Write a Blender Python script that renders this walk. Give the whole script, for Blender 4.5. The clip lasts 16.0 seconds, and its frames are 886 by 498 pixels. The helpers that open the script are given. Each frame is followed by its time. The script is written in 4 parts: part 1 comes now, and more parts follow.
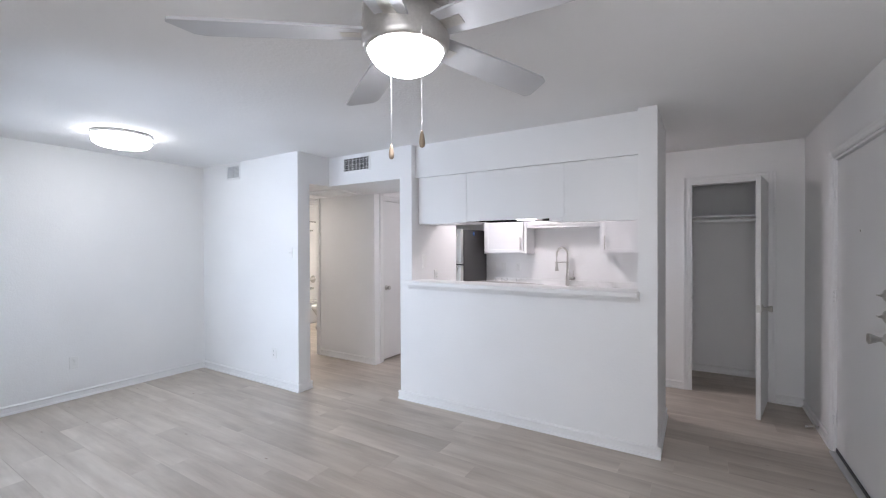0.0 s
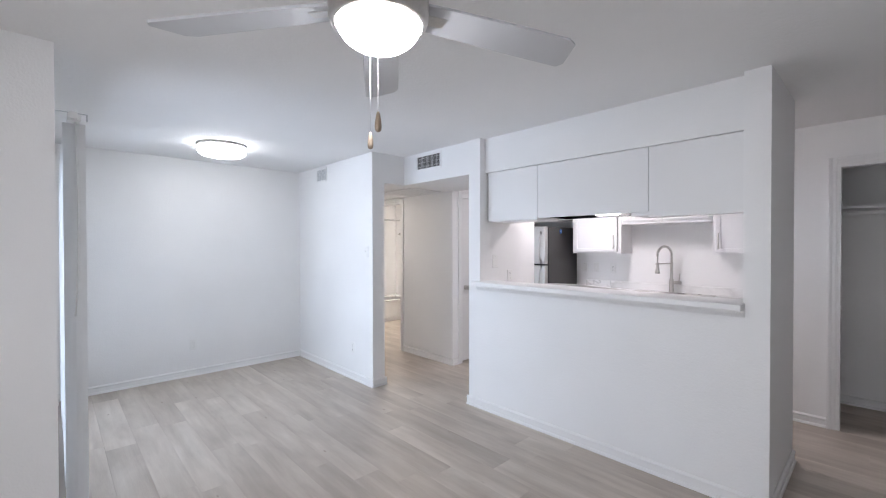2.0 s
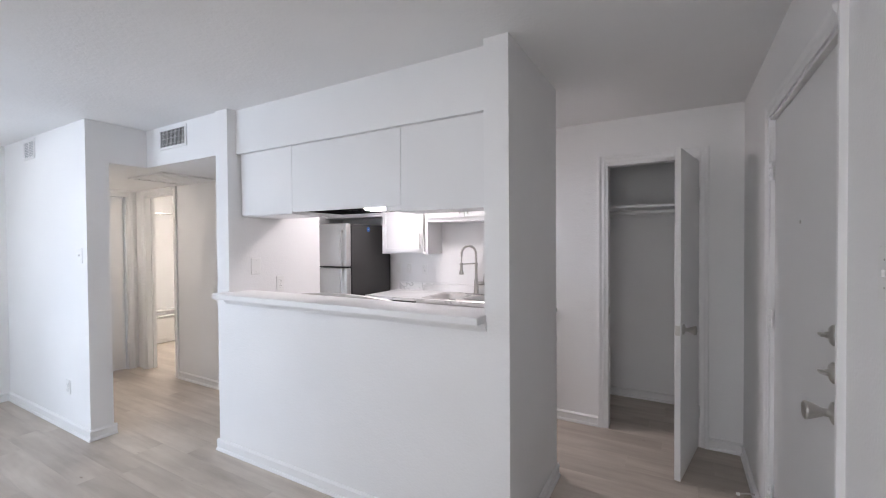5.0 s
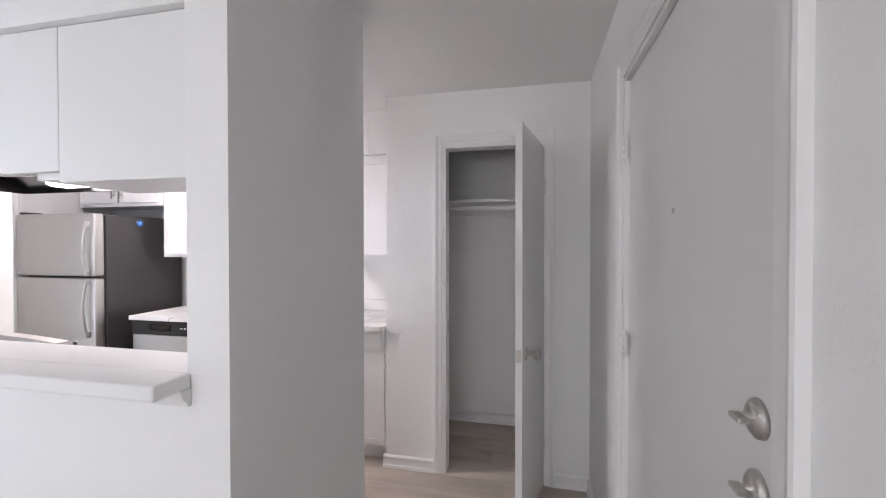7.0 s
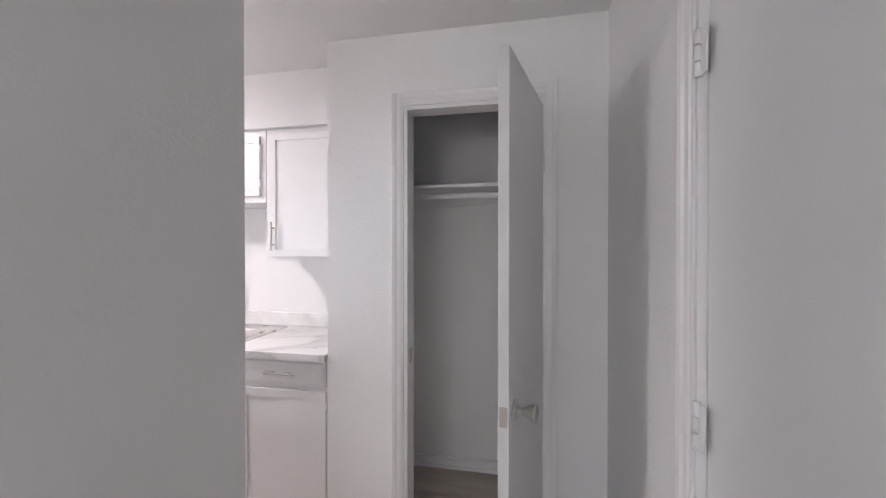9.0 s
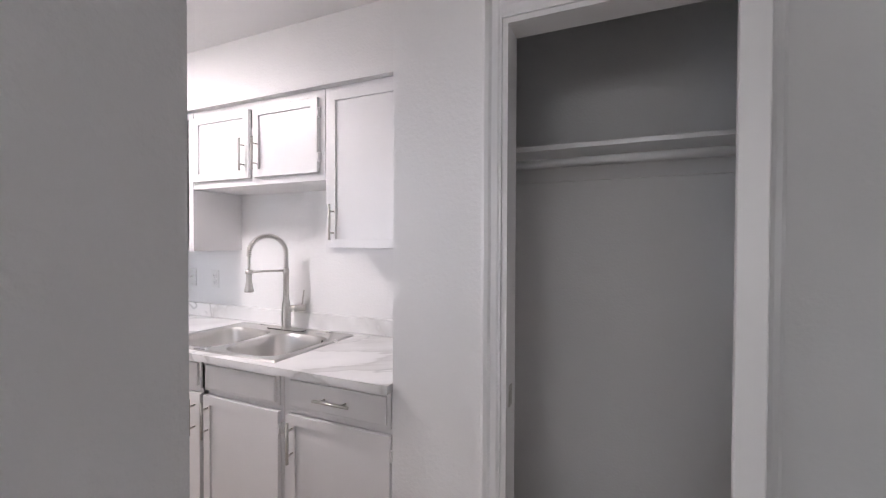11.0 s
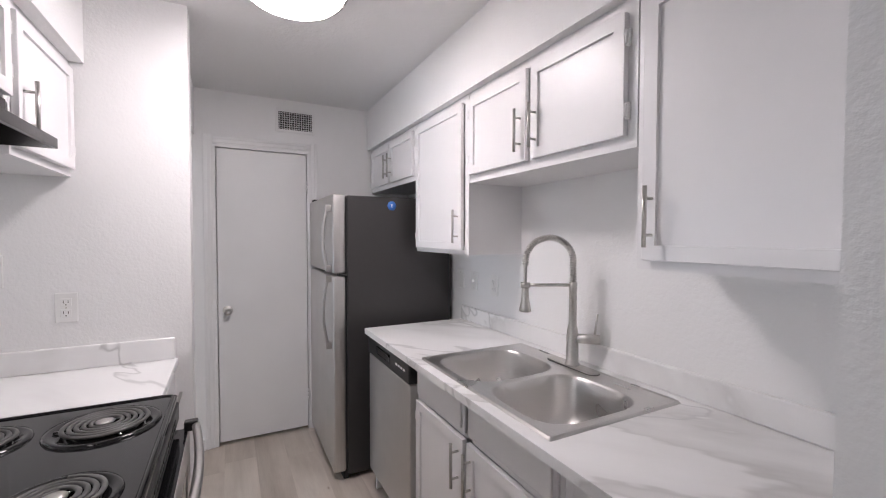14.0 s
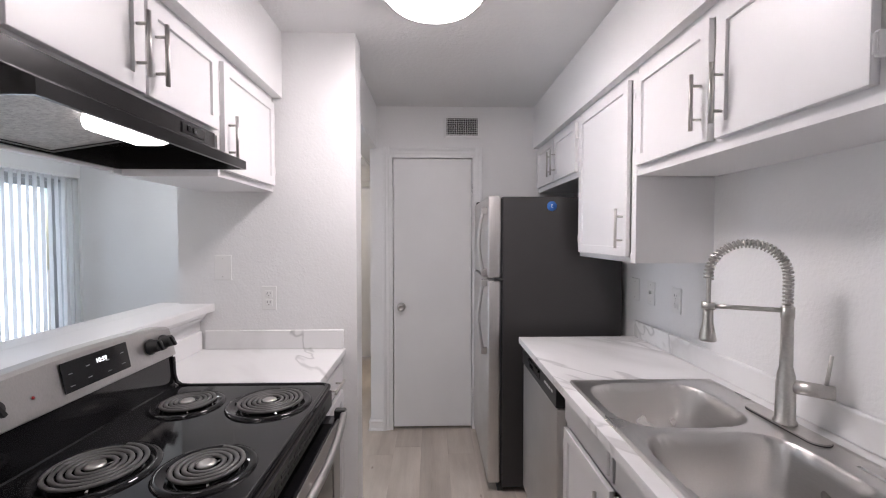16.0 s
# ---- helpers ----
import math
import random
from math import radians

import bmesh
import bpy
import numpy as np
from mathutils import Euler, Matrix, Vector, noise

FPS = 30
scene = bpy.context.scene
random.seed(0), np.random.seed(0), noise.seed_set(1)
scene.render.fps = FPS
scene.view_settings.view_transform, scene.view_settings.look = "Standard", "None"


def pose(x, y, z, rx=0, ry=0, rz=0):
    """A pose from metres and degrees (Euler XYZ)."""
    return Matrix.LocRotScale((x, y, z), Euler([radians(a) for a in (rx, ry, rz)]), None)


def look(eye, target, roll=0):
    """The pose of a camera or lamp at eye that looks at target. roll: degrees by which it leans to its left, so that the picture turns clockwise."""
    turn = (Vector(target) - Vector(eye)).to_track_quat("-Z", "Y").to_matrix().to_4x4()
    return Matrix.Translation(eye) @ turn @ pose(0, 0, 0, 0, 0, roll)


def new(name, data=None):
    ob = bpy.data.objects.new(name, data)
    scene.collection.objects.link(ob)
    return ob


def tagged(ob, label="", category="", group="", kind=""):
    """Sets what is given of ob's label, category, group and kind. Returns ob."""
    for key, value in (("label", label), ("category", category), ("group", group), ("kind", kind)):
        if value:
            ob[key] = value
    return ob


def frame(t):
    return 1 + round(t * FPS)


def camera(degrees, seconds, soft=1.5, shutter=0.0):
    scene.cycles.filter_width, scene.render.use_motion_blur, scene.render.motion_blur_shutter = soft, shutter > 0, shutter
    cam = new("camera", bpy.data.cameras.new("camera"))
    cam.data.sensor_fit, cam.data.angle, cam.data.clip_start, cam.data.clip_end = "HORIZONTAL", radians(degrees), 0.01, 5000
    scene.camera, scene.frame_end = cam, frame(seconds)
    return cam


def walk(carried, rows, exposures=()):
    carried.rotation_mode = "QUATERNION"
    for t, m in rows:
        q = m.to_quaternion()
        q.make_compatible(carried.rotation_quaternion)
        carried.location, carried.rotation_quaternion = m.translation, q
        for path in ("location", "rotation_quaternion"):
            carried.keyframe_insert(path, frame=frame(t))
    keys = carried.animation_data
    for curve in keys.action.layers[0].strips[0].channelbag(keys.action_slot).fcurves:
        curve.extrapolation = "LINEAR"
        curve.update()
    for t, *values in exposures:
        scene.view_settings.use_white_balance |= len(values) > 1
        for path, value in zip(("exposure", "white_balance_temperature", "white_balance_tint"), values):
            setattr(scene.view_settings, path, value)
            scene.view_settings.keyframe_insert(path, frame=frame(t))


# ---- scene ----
cam = camera(93.7, 16.0, 1.1)
PATH = [
    (0, (0.009, 1.736, 1.455), (-1.039, 3.44, 1.442), -0.2),
    (0.5, (0.08, 1.837, 1.464), (-1.109, 3.446, 1.449), -0.2),
    (1, (0.103, 1.917, 1.478), (-1.216, 3.42, 1.46), -0.1),
    (1.5, (0.129, 2.007, 1.468), (-1.289, 3.417, 1.446), -0.1),
    (2, (0.184, 2.126, 1.461), (-1.272, 3.497, 1.44), -0.1),
    (2.5, (0.272, 2.262, 1.462), (-1.188, 3.63, 1.438), -0.2),
    (3, (0.336, 2.407, 1.457), (-1.112, 3.787, 1.433), -0.2),
    (3.5, (0.37, 2.546, 1.448), (-1.015, 3.989, 1.42), -0.2),
    (4, (0.386, 2.733, 1.471), (-0.894, 4.27, 1.436), -0.3),
    (4.5, (0.406, 2.907, 1.465), (-0.743, 4.544, 1.434), -0.3),
    (5, (0.439, 3.134, 1.473), (-0.551, 4.871, 1.441), -0.4),
    (5.2, (0.449, 3.215, 1.484), (-0.474, 4.99, 1.445), -0.4),
    (7.5, (0.515, 4.239, 1.452), (0.122, 6.200, 1.433), 0.0),
    (8, (0.530, 4.423, 1.448), (0.133, 6.383, 1.432), 0.0),
    (10.5, (0.369, 5.234, 1.411), (-0.273, 7.128, 1.39), 0.3),
    (11, (0.288, 5.374, 1.403), (-0.528, 7.199, 1.372), 0.2),
    (11.5, (0.216, 5.514, 1.41), (-0.798, 7.238, 1.362), 0.0),
    (12, (0.162, 5.659, 1.406), (-1.04, 7.257, 1.368), 0.4),
    (12.5, (0.109, 5.758, 1.436), (-1.281, 7.194, 1.368), 0.0),
    (13, (0.021, 5.801, 1.426), (-1.53, 7.062, 1.361), -0.0),
    (13.5, (-0.093, 5.855, 1.427), (-1.773, 6.939, 1.368), 0.0),
    (14, (-0.202, 5.889, 1.441), (-1.979, 6.804, 1.378), 0.1),
    (14.5, (-0.273, 5.925, 1.44), (-2.126, 6.675, 1.379), 0.1),
    (15, (-0.283, 5.989, 1.438), (-2.21, 6.524, 1.382), -0.0),
    (15.5, (-0.27, 6.062, 1.45), (-2.248, 6.358, 1.391), -0.0),
    (16, (-0.293, 6.1, 1.455), (-2.291, 6.155, 1.394), -0.0),
]
walk(cam, [(t, look(eye, target, roll)) for t, eye, target, roll in PATH], [(0, 0.93, 6370, 12), (3.5, 0.94, 6410, 12), (5, 1.0, 6490, 12), (8, 1.47, 6600, 13), (10.5, 1.15, 6570, 13), (11, 1.12, 6550, 13), (12.5, 0.87, 6540, 12), (14, 0.62, 6540, 12), (16, 0.59, 6540, 12)])

# ---- world and large lights ----
world = bpy.data.worlds.new("world")
scene.world = world
world.use_nodes = True
wn = world.node_tree.nodes
sky = wn.new("ShaderNodeTexSky")
sky.sky_type, sky.sun_disc, sky.sun_elevation, sky.sun_rotation = "NISHITA", False, radians(42), radians(20)
wn["Background"].inputs["Strength"].default_value = 0.12
world.node_tree.links.new(sky.outputs["Color"], wn["Background"].inputs["Color"])

sun_lamp = bpy.data.lights.new("sun", "SUN")
sun_lamp.energy, sun_lamp.angle, sun_lamp.color = 2.5, radians(0.5), (1.0, 0.95, 0.88)
new("sun", sun_lamp).matrix_world = look((2, 8, 9), (0, 2, 0))


def area_lamp(name, m, sx, sy, watts, color):
    lamp = bpy.data.lights.new(name, "AREA")
    lamp.shape, lamp.size, lamp.size_y, lamp.energy, lamp.color = "RECTANGLE", sx, sy, watts, color
    ob = new(name, lamp)
    ob.matrix_world = m
    return ob


# sky light through the sliding door of the dining nook
SKY_WATTS = 26
area_lamp("window_daylight", look((-3.82, 1.96, 1.05), (-3.82, 4.0, 1.05)), 2.1, 1.95, SKY_WATTS, (0.71, 0.825, 1.0))
# and through the living room window
area_lamp("living_daylight", look((-0.15, 0.60, 1.42), (-0.05, 4.0, 1.35)), 1.65, 1.2, 8.5, (0.97, 0.95, 0.97))
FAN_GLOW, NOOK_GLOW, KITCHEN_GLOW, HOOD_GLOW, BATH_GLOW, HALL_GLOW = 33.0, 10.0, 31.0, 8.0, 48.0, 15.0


# ---- materials ----
def nodes_of(name):
    m = bpy.data.materials.new(name)
    m.use_nodes = True
    nt = m.node_tree
    return m, nt, nt.nodes["Principled BSDF"]


def ramp(nt, fac, stops):
    r = nt.nodes.new("ShaderNodeValToRGB")
    while len(r.color_ramp.elements) < len(stops):
        r.color_ramp.elements.new(0.5)
    for e, (p, c) in zip(r.color_ramp.elements, stops):
        e.position, e.color = p, (*c, 1)
    nt.links.new(fac, r.inputs[0])
    return r.outputs[0]


def coords(nt, scale=(1, 1, 1), per_object=False):
    tc = nt.nodes.new("ShaderNodeTexCoord")
    mp = nt.nodes.new("ShaderNodeMapping")
    mp.inputs["Scale"].default_value = scale
    if per_object:
        info = nt.nodes.new("ShaderNodeObjectInfo")
        mul = nt.nodes.new("ShaderNodeMath")
        mul.operation = "MULTIPLY"
        mul.inputs[1].default_value = 57.0
        nt.links.new(info.outputs["Random"], mul.inputs[0])
        add = nt.nodes.new("ShaderNodeVectorMath")
        add.operation = "ADD"
        nt.links.new(tc.outputs["Object"], add.inputs[0])
        nt.links.new(mul.outputs[0], add.inputs[1])
        nt.links.new(add.outputs[0], mp.inputs["Vector"])
    else:
        nt.links.new(tc.outputs["Object"], mp.inputs["Vector"])
    return mp.outputs["Vector"]


def noise_tex(nt, vec, scale, detail=3.0, rough=0.5, distortion=0.0):
    n = nt.nodes.new("ShaderNodeTexNoise")
    n.inputs["Scale"].default_value, n.inputs["Detail"].default_value = scale, detail
    n.inputs["Roughness"].default_value, n.inputs["Distortion"].default_value = rough, distortion
    nt.links.new(vec, n.inputs["Vector"])
    return n.outputs["Fac"]


def bump(nt, height, strength, distance, bsdf, chain=None):
    b = nt.nodes.new("ShaderNodeBump")
    b.inputs["Strength"].default_value, b.inputs["Distance"].default_value = strength, distance
    nt.links.new(height, b.inputs["Height"])
    if chain:
        nt.links.new(chain, b.inputs["Normal"])
    nt.links.new(b.outputs["Normal"], bsdf.inputs["Normal"])
    return b.outputs["Normal"]


def mixed(c, f):
    return tuple(min(1.0, v * f) for v in c)


def paint(name, color, rough=0.5, grain=110.0, relief=0.3, depth=0.002, spread=0.04, blot=2.0, metal=0.0):
    """Painted or plain surface: broad tone changes, fine relief, uneven gloss."""
    m, nt, b = nodes_of(name)
    vec = coords(nt)
    broad = noise_tex(nt, vec, blot, 3)
    col = ramp(nt, broad, [(0.3, mixed(color, 1 - spread)), (0.7, mixed(color, 1 + spread * 0.5))])
    nt.links.new(col, b.inputs["Base Color"])
    gl = ramp(nt, broad, [(0.3, (rough - 0.06,) * 3), (0.7, (rough + 0.06,) * 3)])
    nt.links.new(gl, b.inputs["Roughness"])
    b.inputs["Metallic"].default_value = metal
    if relief:
        fine = noise_tex(nt, vec, grain, 2, 0.5)
        first = bump(nt, fine, relief, depth, b)
        bump(nt, noise_tex(nt, vec, grain * 0.18, 2), relief * 0.4, depth * 2, b, first)
    return m


def brushed(name, color, rough=0.3, stretch=(4, 4, 160), metal=1.0):
    m, nt, b = nodes_of(name)
    streak = noise_tex(nt, coords(nt, stretch), 3.0, 3)
    smudge = noise_tex(nt, coords(nt), 5.0, 2)
    nt.links.new(ramp(nt, streak, [(0.25, mixed(color, 0.93)), (0.75, mixed(color, 1.05))]), b.inputs["Base Color"])
    nt.links.new(ramp(nt, smudge, [(0.3, (rough - 0.05,) * 3), (0.7, (rough + 0.07,) * 3)]), b.inputs["Roughness"])
    b.inputs["Metallic"].default_value = metal
    bump(nt, streak, 0.03, 0.0005, b)
    return m


def glowing(name, color, strength):
    m, nt, b = nodes_of(name)
    b.inputs["Base Color"].default_value = (0.9, 0.9, 0.9, 1)
    b.inputs["Roughness"].default_value = 0.4
    b.inputs["Emission Color"].default_value = (*color, 1)
    b.inputs["Emission Strength"].default_value = strength
    return m


def plank_material():
    m, nt, b = nodes_of("vinyl_plank")
    info = nt.nodes.new("ShaderNodeObjectInfo")
    vec = coords(nt, (0.55, 6.0, 1.0), True)
    streaks = noise_tex(nt, vec, 2.2, 4, 0.55, 0.35)
    fine = noise_tex(nt, coords(nt, (3.0, 70.0, 1.0), True), 4.0, 3, 0.6)
    patches = noise_tex(nt, coords(nt, (0.9, 2.6, 1.0), True), 1.6, 3, 0.55, 0.4)
    base = ramp(nt, streaks, [(0.28, (0.47, 0.411, 0.356)), (0.5, (0.55, 0.492, 0.433)), (0.72, (0.62, 0.567, 0.507))])
    tone = ramp(nt, patches, [(0.3, (0.80, 0.79, 0.78)), (0.7, (1.06, 1.06, 1.06))])
    each = ramp(nt, info.outputs["Random"], [(0.0, (0.89, 0.88, 0.87)), (1.0, (1.06, 1.06, 1.06))])
    line = ramp(nt, fine, [(0.3, (0.94, 0.935, 0.93)), (0.55, (1.0, 1.0, 1.0))])
    knots = nt.nodes.new("ShaderNodeTexVoronoi")
    knots.inputs["Scale"].default_value = 3.4
    nt.links.new(coords(nt, (0.8, 2.0, 1.0), True), knots.inputs["Vector"])
    knot = ramp(nt, knots.outputs["Distance"], [(0.015, (0.55, 0.5, 0.46)), (0.06, (1, 1, 1))])
    out = base
    for other in (tone, each, line, knot):
        mul = nt.nodes.new("ShaderNodeMix")
        mul.data_type, mul.blend_type = "RGBA", "MULTIPLY"
        mul.inputs["Factor"].default_value = 1.0
        nt.links.new(out, mul.inputs[6])
        nt.links.new(other, mul.inputs[7])
        out = mul.outputs[2]
    nt.links.new(out, b.inputs["Base Color"])
    nt.links.new(ramp(nt, streaks, [(0.2, (0.42,) * 3), (0.8, (0.54,) * 3)]), b.inputs["Roughness"])
    bump(nt, fine, 0.12, 0.0006, b)
    return m


def marble_material():
    m, nt, b = nodes_of("marble_laminate")
    vec = coords(nt)
    turn = nt.nodes.new("ShaderNodeMapping")
    turn.inputs["Rotation"].default_value = (radians(20), radians(15), radians(-38))
    nt.links.new(vec, turn.inputs["Vector"])
    long = nt.nodes.new("ShaderNodeMapping")
    long.inputs["Scale"].default_value = (0.55, 1.7, 0.9)
    nt.links.new(turn.outputs["Vector"], long.inputs["Vector"])
    warp = noise_tex(nt, long.outputs["Vector"], 1.25, 5, 0.5, 0.25)
    vein = ramp(nt, warp, [(0.44, (0, 0, 0)), (0.50, (0.30, 0.30, 0.30)), (0.548, (0.72, 0.72, 0.72)), (0.560, (1, 1, 1)), (0.572, (0.22, 0.22, 0.22)), (0.63, (0, 0, 0))])
    warp2 = noise_tex(nt, long.outputs["Vector"], 1.5, 4, 0.5, 0.3)
    hair = ramp(nt, warp2, [(0.575, (0, 0, 0)), (0.583, (1, 1, 1)), (0.591, (0, 0, 0))])
    cloud = ramp(nt, noise_tex(nt, vec, 2.2, 3), [(0.35, (0.83, 0.83, 0.83)), (0.65, (0.88, 0.88, 0.88))])
    where = ramp(nt, noise_tex(nt, vec, 1.3, 2), [(0.42, (0, 0, 0)), (0.58, (1, 1, 1))])
    out = cloud
    for fac, colour, amount in ((vein, (0.57, 0.565, 0.555), 0.5), (hair, (0.55, 0.55, 0.55), 0.07)):
        k = nt.nodes.new("ShaderNodeMix")
        k.data_type, k.blend_type = "RGBA", "MULTIPLY"
        k.inputs["Factor"].default_value = amount
        nt.links.new(fac, k.inputs[6])
        nt.links.new(where, k.inputs[7])
        x = nt.nodes.new("ShaderNodeMix")
        x.data_type = "RGBA"
        nt.links.new(k.outputs[2], x.inputs["Factor"])
        nt.links.new(out, x.inputs[6])
        x.inputs[7].default_value = (*colour, 1)
        out = x.outputs[2]
    nt.links.new(out, b.inputs["Base Color"])
    b.inputs["Roughness"].default_value = 0.28
    bump(nt, noise_tex(nt, vec, 300, 2), 0.03, 0.0004, b)
    return m


WALL = paint("wall_paint", (0.84, 0.84, 0.84), 0.55, 100, 0.5, 0.0026, 0.03, 1.5)
CEILING = paint("ceiling_paint", (0.83, 0.83, 0.83), 0.75, 55, 0.45, 0.004, 0.03, 1.2)
TRIM = paint("trim_gloss_paint", (0.82, 0.82, 0.82), 0.36, 160, 0.06, 0.001, 0.02)
DOOR = paint("door_paint", (0.78, 0.78, 0.78), 0.38, 120, 0.08, 0.001, 0.03, 3.0)
CABINET = paint("cabinet_paint", (0.82, 0.815, 0.82), 0.36, 140, 0.07, 0.001, 0.02, 4.0)
PLASTIC = paint("white_plastic", (0.82, 0.82, 0.81), 0.32, 300, 0.03, 0.0004, 0.01)
# near-black colour that paints the shade inside openings
SLOT_SHADE = paint("slot_shade", (0.03, 0.03, 0.03), 0.6, 200, 0.05, 0.0005)
PLANK = plank_material()
JOINT = paint("floor_joint", (0.40, 0.36, 0.32), 0.8, 200, 0.1)
MARBLE = marble_material()
STEEL = brushed("stainless_steel", (0.58, 0.565, 0.55), 0.42, (160, 160, 3))
SINK_STEEL = brushed("sink_steel", (0.64, 0.625, 0.61), 0.30, (3, 160, 160))
NICKEL = brushed("brushed_nickel", (0.57, 0.555, 0.53), 0.32, (40, 40, 40))
CHROME = brushed("worn_chrome", (0.72, 0.72, 0.72), 0.14, (20, 20, 20))
FRIDGE_SIDE = paint("fridge_side_paint", (0.043, 0.041, 0.041), 0.42, 420, 0.12, 0.0006, 0.08)
BLACK_GLOSS = paint("black_enamel", (0.009, 0.009, 0.010), 0.08, 60, 0.02, 0.0006, 0.1)
BLACK = paint("black_plastic", (0.02, 0.02, 0.02), 0.4, 200, 0.06, 0.0006, 0.1)
HOOD_BLACK = paint("hood_enamel", (0.008, 0.007, 0.007), 0.20, 80, 0.03, 0.0006, 0.1)
COIL = paint("burner_coil", (0.10, 0.098, 0.095), 0.42, 150, 0.15, 0.0006, 0.15, 9.0)
BLADE = paint("fan_blade", (0.50, 0.51, 0.53), 0.42, 60, 0.05, 0.0008, 0.05)
WOOD = paint("pull_wood", (0.34, 0.26, 0.19), 0.55, 90, 0.15, 0.001, 0.2, 14.0)
FILTER = paint("filter_mesh", (0.50, 0.49, 0.47), 0.42, 150, 1.0, 0.006, 0.3, 90.0, 0.9)
BLUE = paint("blue_sticker", (0.04, 0.16, 0.5), 0.35, 100, 0.02)
PORCELAIN = paint("porcelain", (0.84, 0.83, 0.81), 0.12, 80, 0.0)
FRAME_METAL = paint("window_frame_metal", (0.55, 0.56, 0.57), 0.4, 120, 0.05, 0.0006, 0.05, 3.0, 0.6)
CONCRETE = paint("concrete", (0.42, 0.41, 0.39), 0.85, 60, 0.4, 0.003, 0.15, 1.2)
FAN_GLASS = glowing("fan_lamp_glass", (0.945, 0.96, 1.0), FAN_GLOW)
NOOK_GLASS = glowing("nook_lamp_glass", (0.96, 0.98, 1.0), NOOK_GLOW)
KITCHEN_GLASS = glowing("kitchen_lamp_glass", (1.0, 0.92, 0.94), KITCHEN_GLOW)
HOOD_GLASS = glowing("hood_lamp_glass", (1.0, 0.93, 0.94), HOOD_GLOW)
# warm glow of the fill light added out of view in the hallway
HALL_FILL = glowing("hall_fill_glow", (1.0, 0.90, 0.80), HALL_GLOW)
BATH_GLASS = glowing("bath_lamp_glass", (1.0, 0.90, 0.80), BATH_GLOW)
DIGITS = glowing("clock_digits", (0.9, 0.95, 1.0), 1.3)


def glass_material():
    m, nt, b = nodes_of("window_glass")
    b.inputs["Base Color"].default_value = (1, 1, 1, 1)
    b.inputs["Roughness"].default_value = 0.02
    b.inputs["Transmission Weight"].default_value = 1.0
    b.inputs["IOR"].default_value = 1.45
    return m


def vane_material():
    m, nt, b = nodes_of("blind_vane")
    vec = coords(nt, (1, 1, 0.2))
    nt.links.new(ramp(nt, noise_tex(nt, vec, 30, 2), [(0.3, (0.72, 0.72, 0.71)), (0.7, (0.78, 0.78, 0.77))]), b.inputs["Base Color"])
    b.inputs["Roughness"].default_value = 0.45
    t = nt.nodes.new("ShaderNodeBsdfTranslucent")
    t.inputs["Color"].default_value = (0.88, 0.88, 0.88, 1)
    k = nt.nodes.new("ShaderNodeMixShader")
    k.inputs[0].default_value = 0.7
    nt.links.new(b.outputs[0], k.inputs[1])
    nt.links.new(t.outputs[0], k.inputs[2])
    nt.links.new(k.outputs[0], nt.nodes["Material Output"].inputs["Surface"])
    return m


GLASS = glass_material()
VANE = vane_material()


# ---- mesh tools ----
def box(bm, a, b, bevel=0.0, seg=2):
    """An upright box between two corners, edges rounded by bevel."""
    lo = Vector((min(a[i], b[i]) for i in range(3)))
    hi = Vector((max(a[i], b[i]) for i in range(3)))
    made = bmesh.ops.create_cube(bm, size=1.0)["verts"]
    for v in made:
        v.co = Vector((lo[i] + (v.co[i] + 0.5) * (hi[i] - lo[i]) for i in range(3)))
    if bevel:
        edges = list({e for v in made for e in v.link_edges})
        bmesh.ops.bevel(bm, geom=edges, offset=bevel, segments=seg, profile=0.5, affect="EDGES")
    return bm


def boxes(*items, bevel=0.0):
    bm = bmesh.new()
    for a, b in items:
        box(bm, a, b, bevel)
    return bm


def turned(bm, profile, m=None, seg=32):
    """A solid of revolution round z; profile rows are (radius, height)."""
    m = m or Matrix()
    rings = []
    for r, z in profile:
        if r < 1e-5:
            rings.append([bm.verts.new(m @ Vector((0, 0, z)))])
        else:
            rings.append([bm.verts.new(m @ Vector((r * math.cos(2 * math.pi * i / seg), r * math.sin(2 * math.pi * i / seg), z))) for i in range(seg)])
    for lo, hi in zip(rings, rings[1:]):
        for i in range(seg):
            j = (i + 1) % seg
            if len(lo) == 1 and len(hi) == 1:
                continue
            if len(lo) == 1:
                f = bm.faces.new((lo[0], hi[j], hi[i]))
            elif len(hi) == 1:
                f = bm.faces.new((lo[i], lo[j], hi[0]))
            else:
                f = bm.faces.new((lo[i], lo[j], hi[j], hi[i]))
            f.smooth = True
    return bm


def tube(bm, pts, r, seg=10, caps=True):
    """A round bar along points; r is one radius or one for each point."""
    pts = [Vector(p) for p in pts]
    rs = r if isinstance(r, (list, tuple)) else [r] * len(pts)
    side, rings = None, []
    for i, p in enumerate(pts):
        d = (pts[min(i + 1, len(pts) - 1)] - pts[max(i - 1, 0)]).normalized()
        if side is None:
            side = d.orthogonal().normalized()
        side = (side - d * side.dot(d)).normalized()
        up = d.cross(side)
        rings.append([bm.verts.new(p + (side * math.cos(2 * math.pi * k / seg) + up * math.sin(2 * math.pi * k / seg)) * rs[i]) for k in range(seg)])
    for lo, hi in zip(rings, rings[1:]):
        for k in range(seg):
            f = bm.faces.new((lo[k], lo[(k + 1) % seg], hi[(k + 1) % seg], hi[k]))
            f.smooth = True
    if caps:
        bm.faces.new(list(reversed(rings[0])))
        bm.faces.new(rings[-1])
    return bm


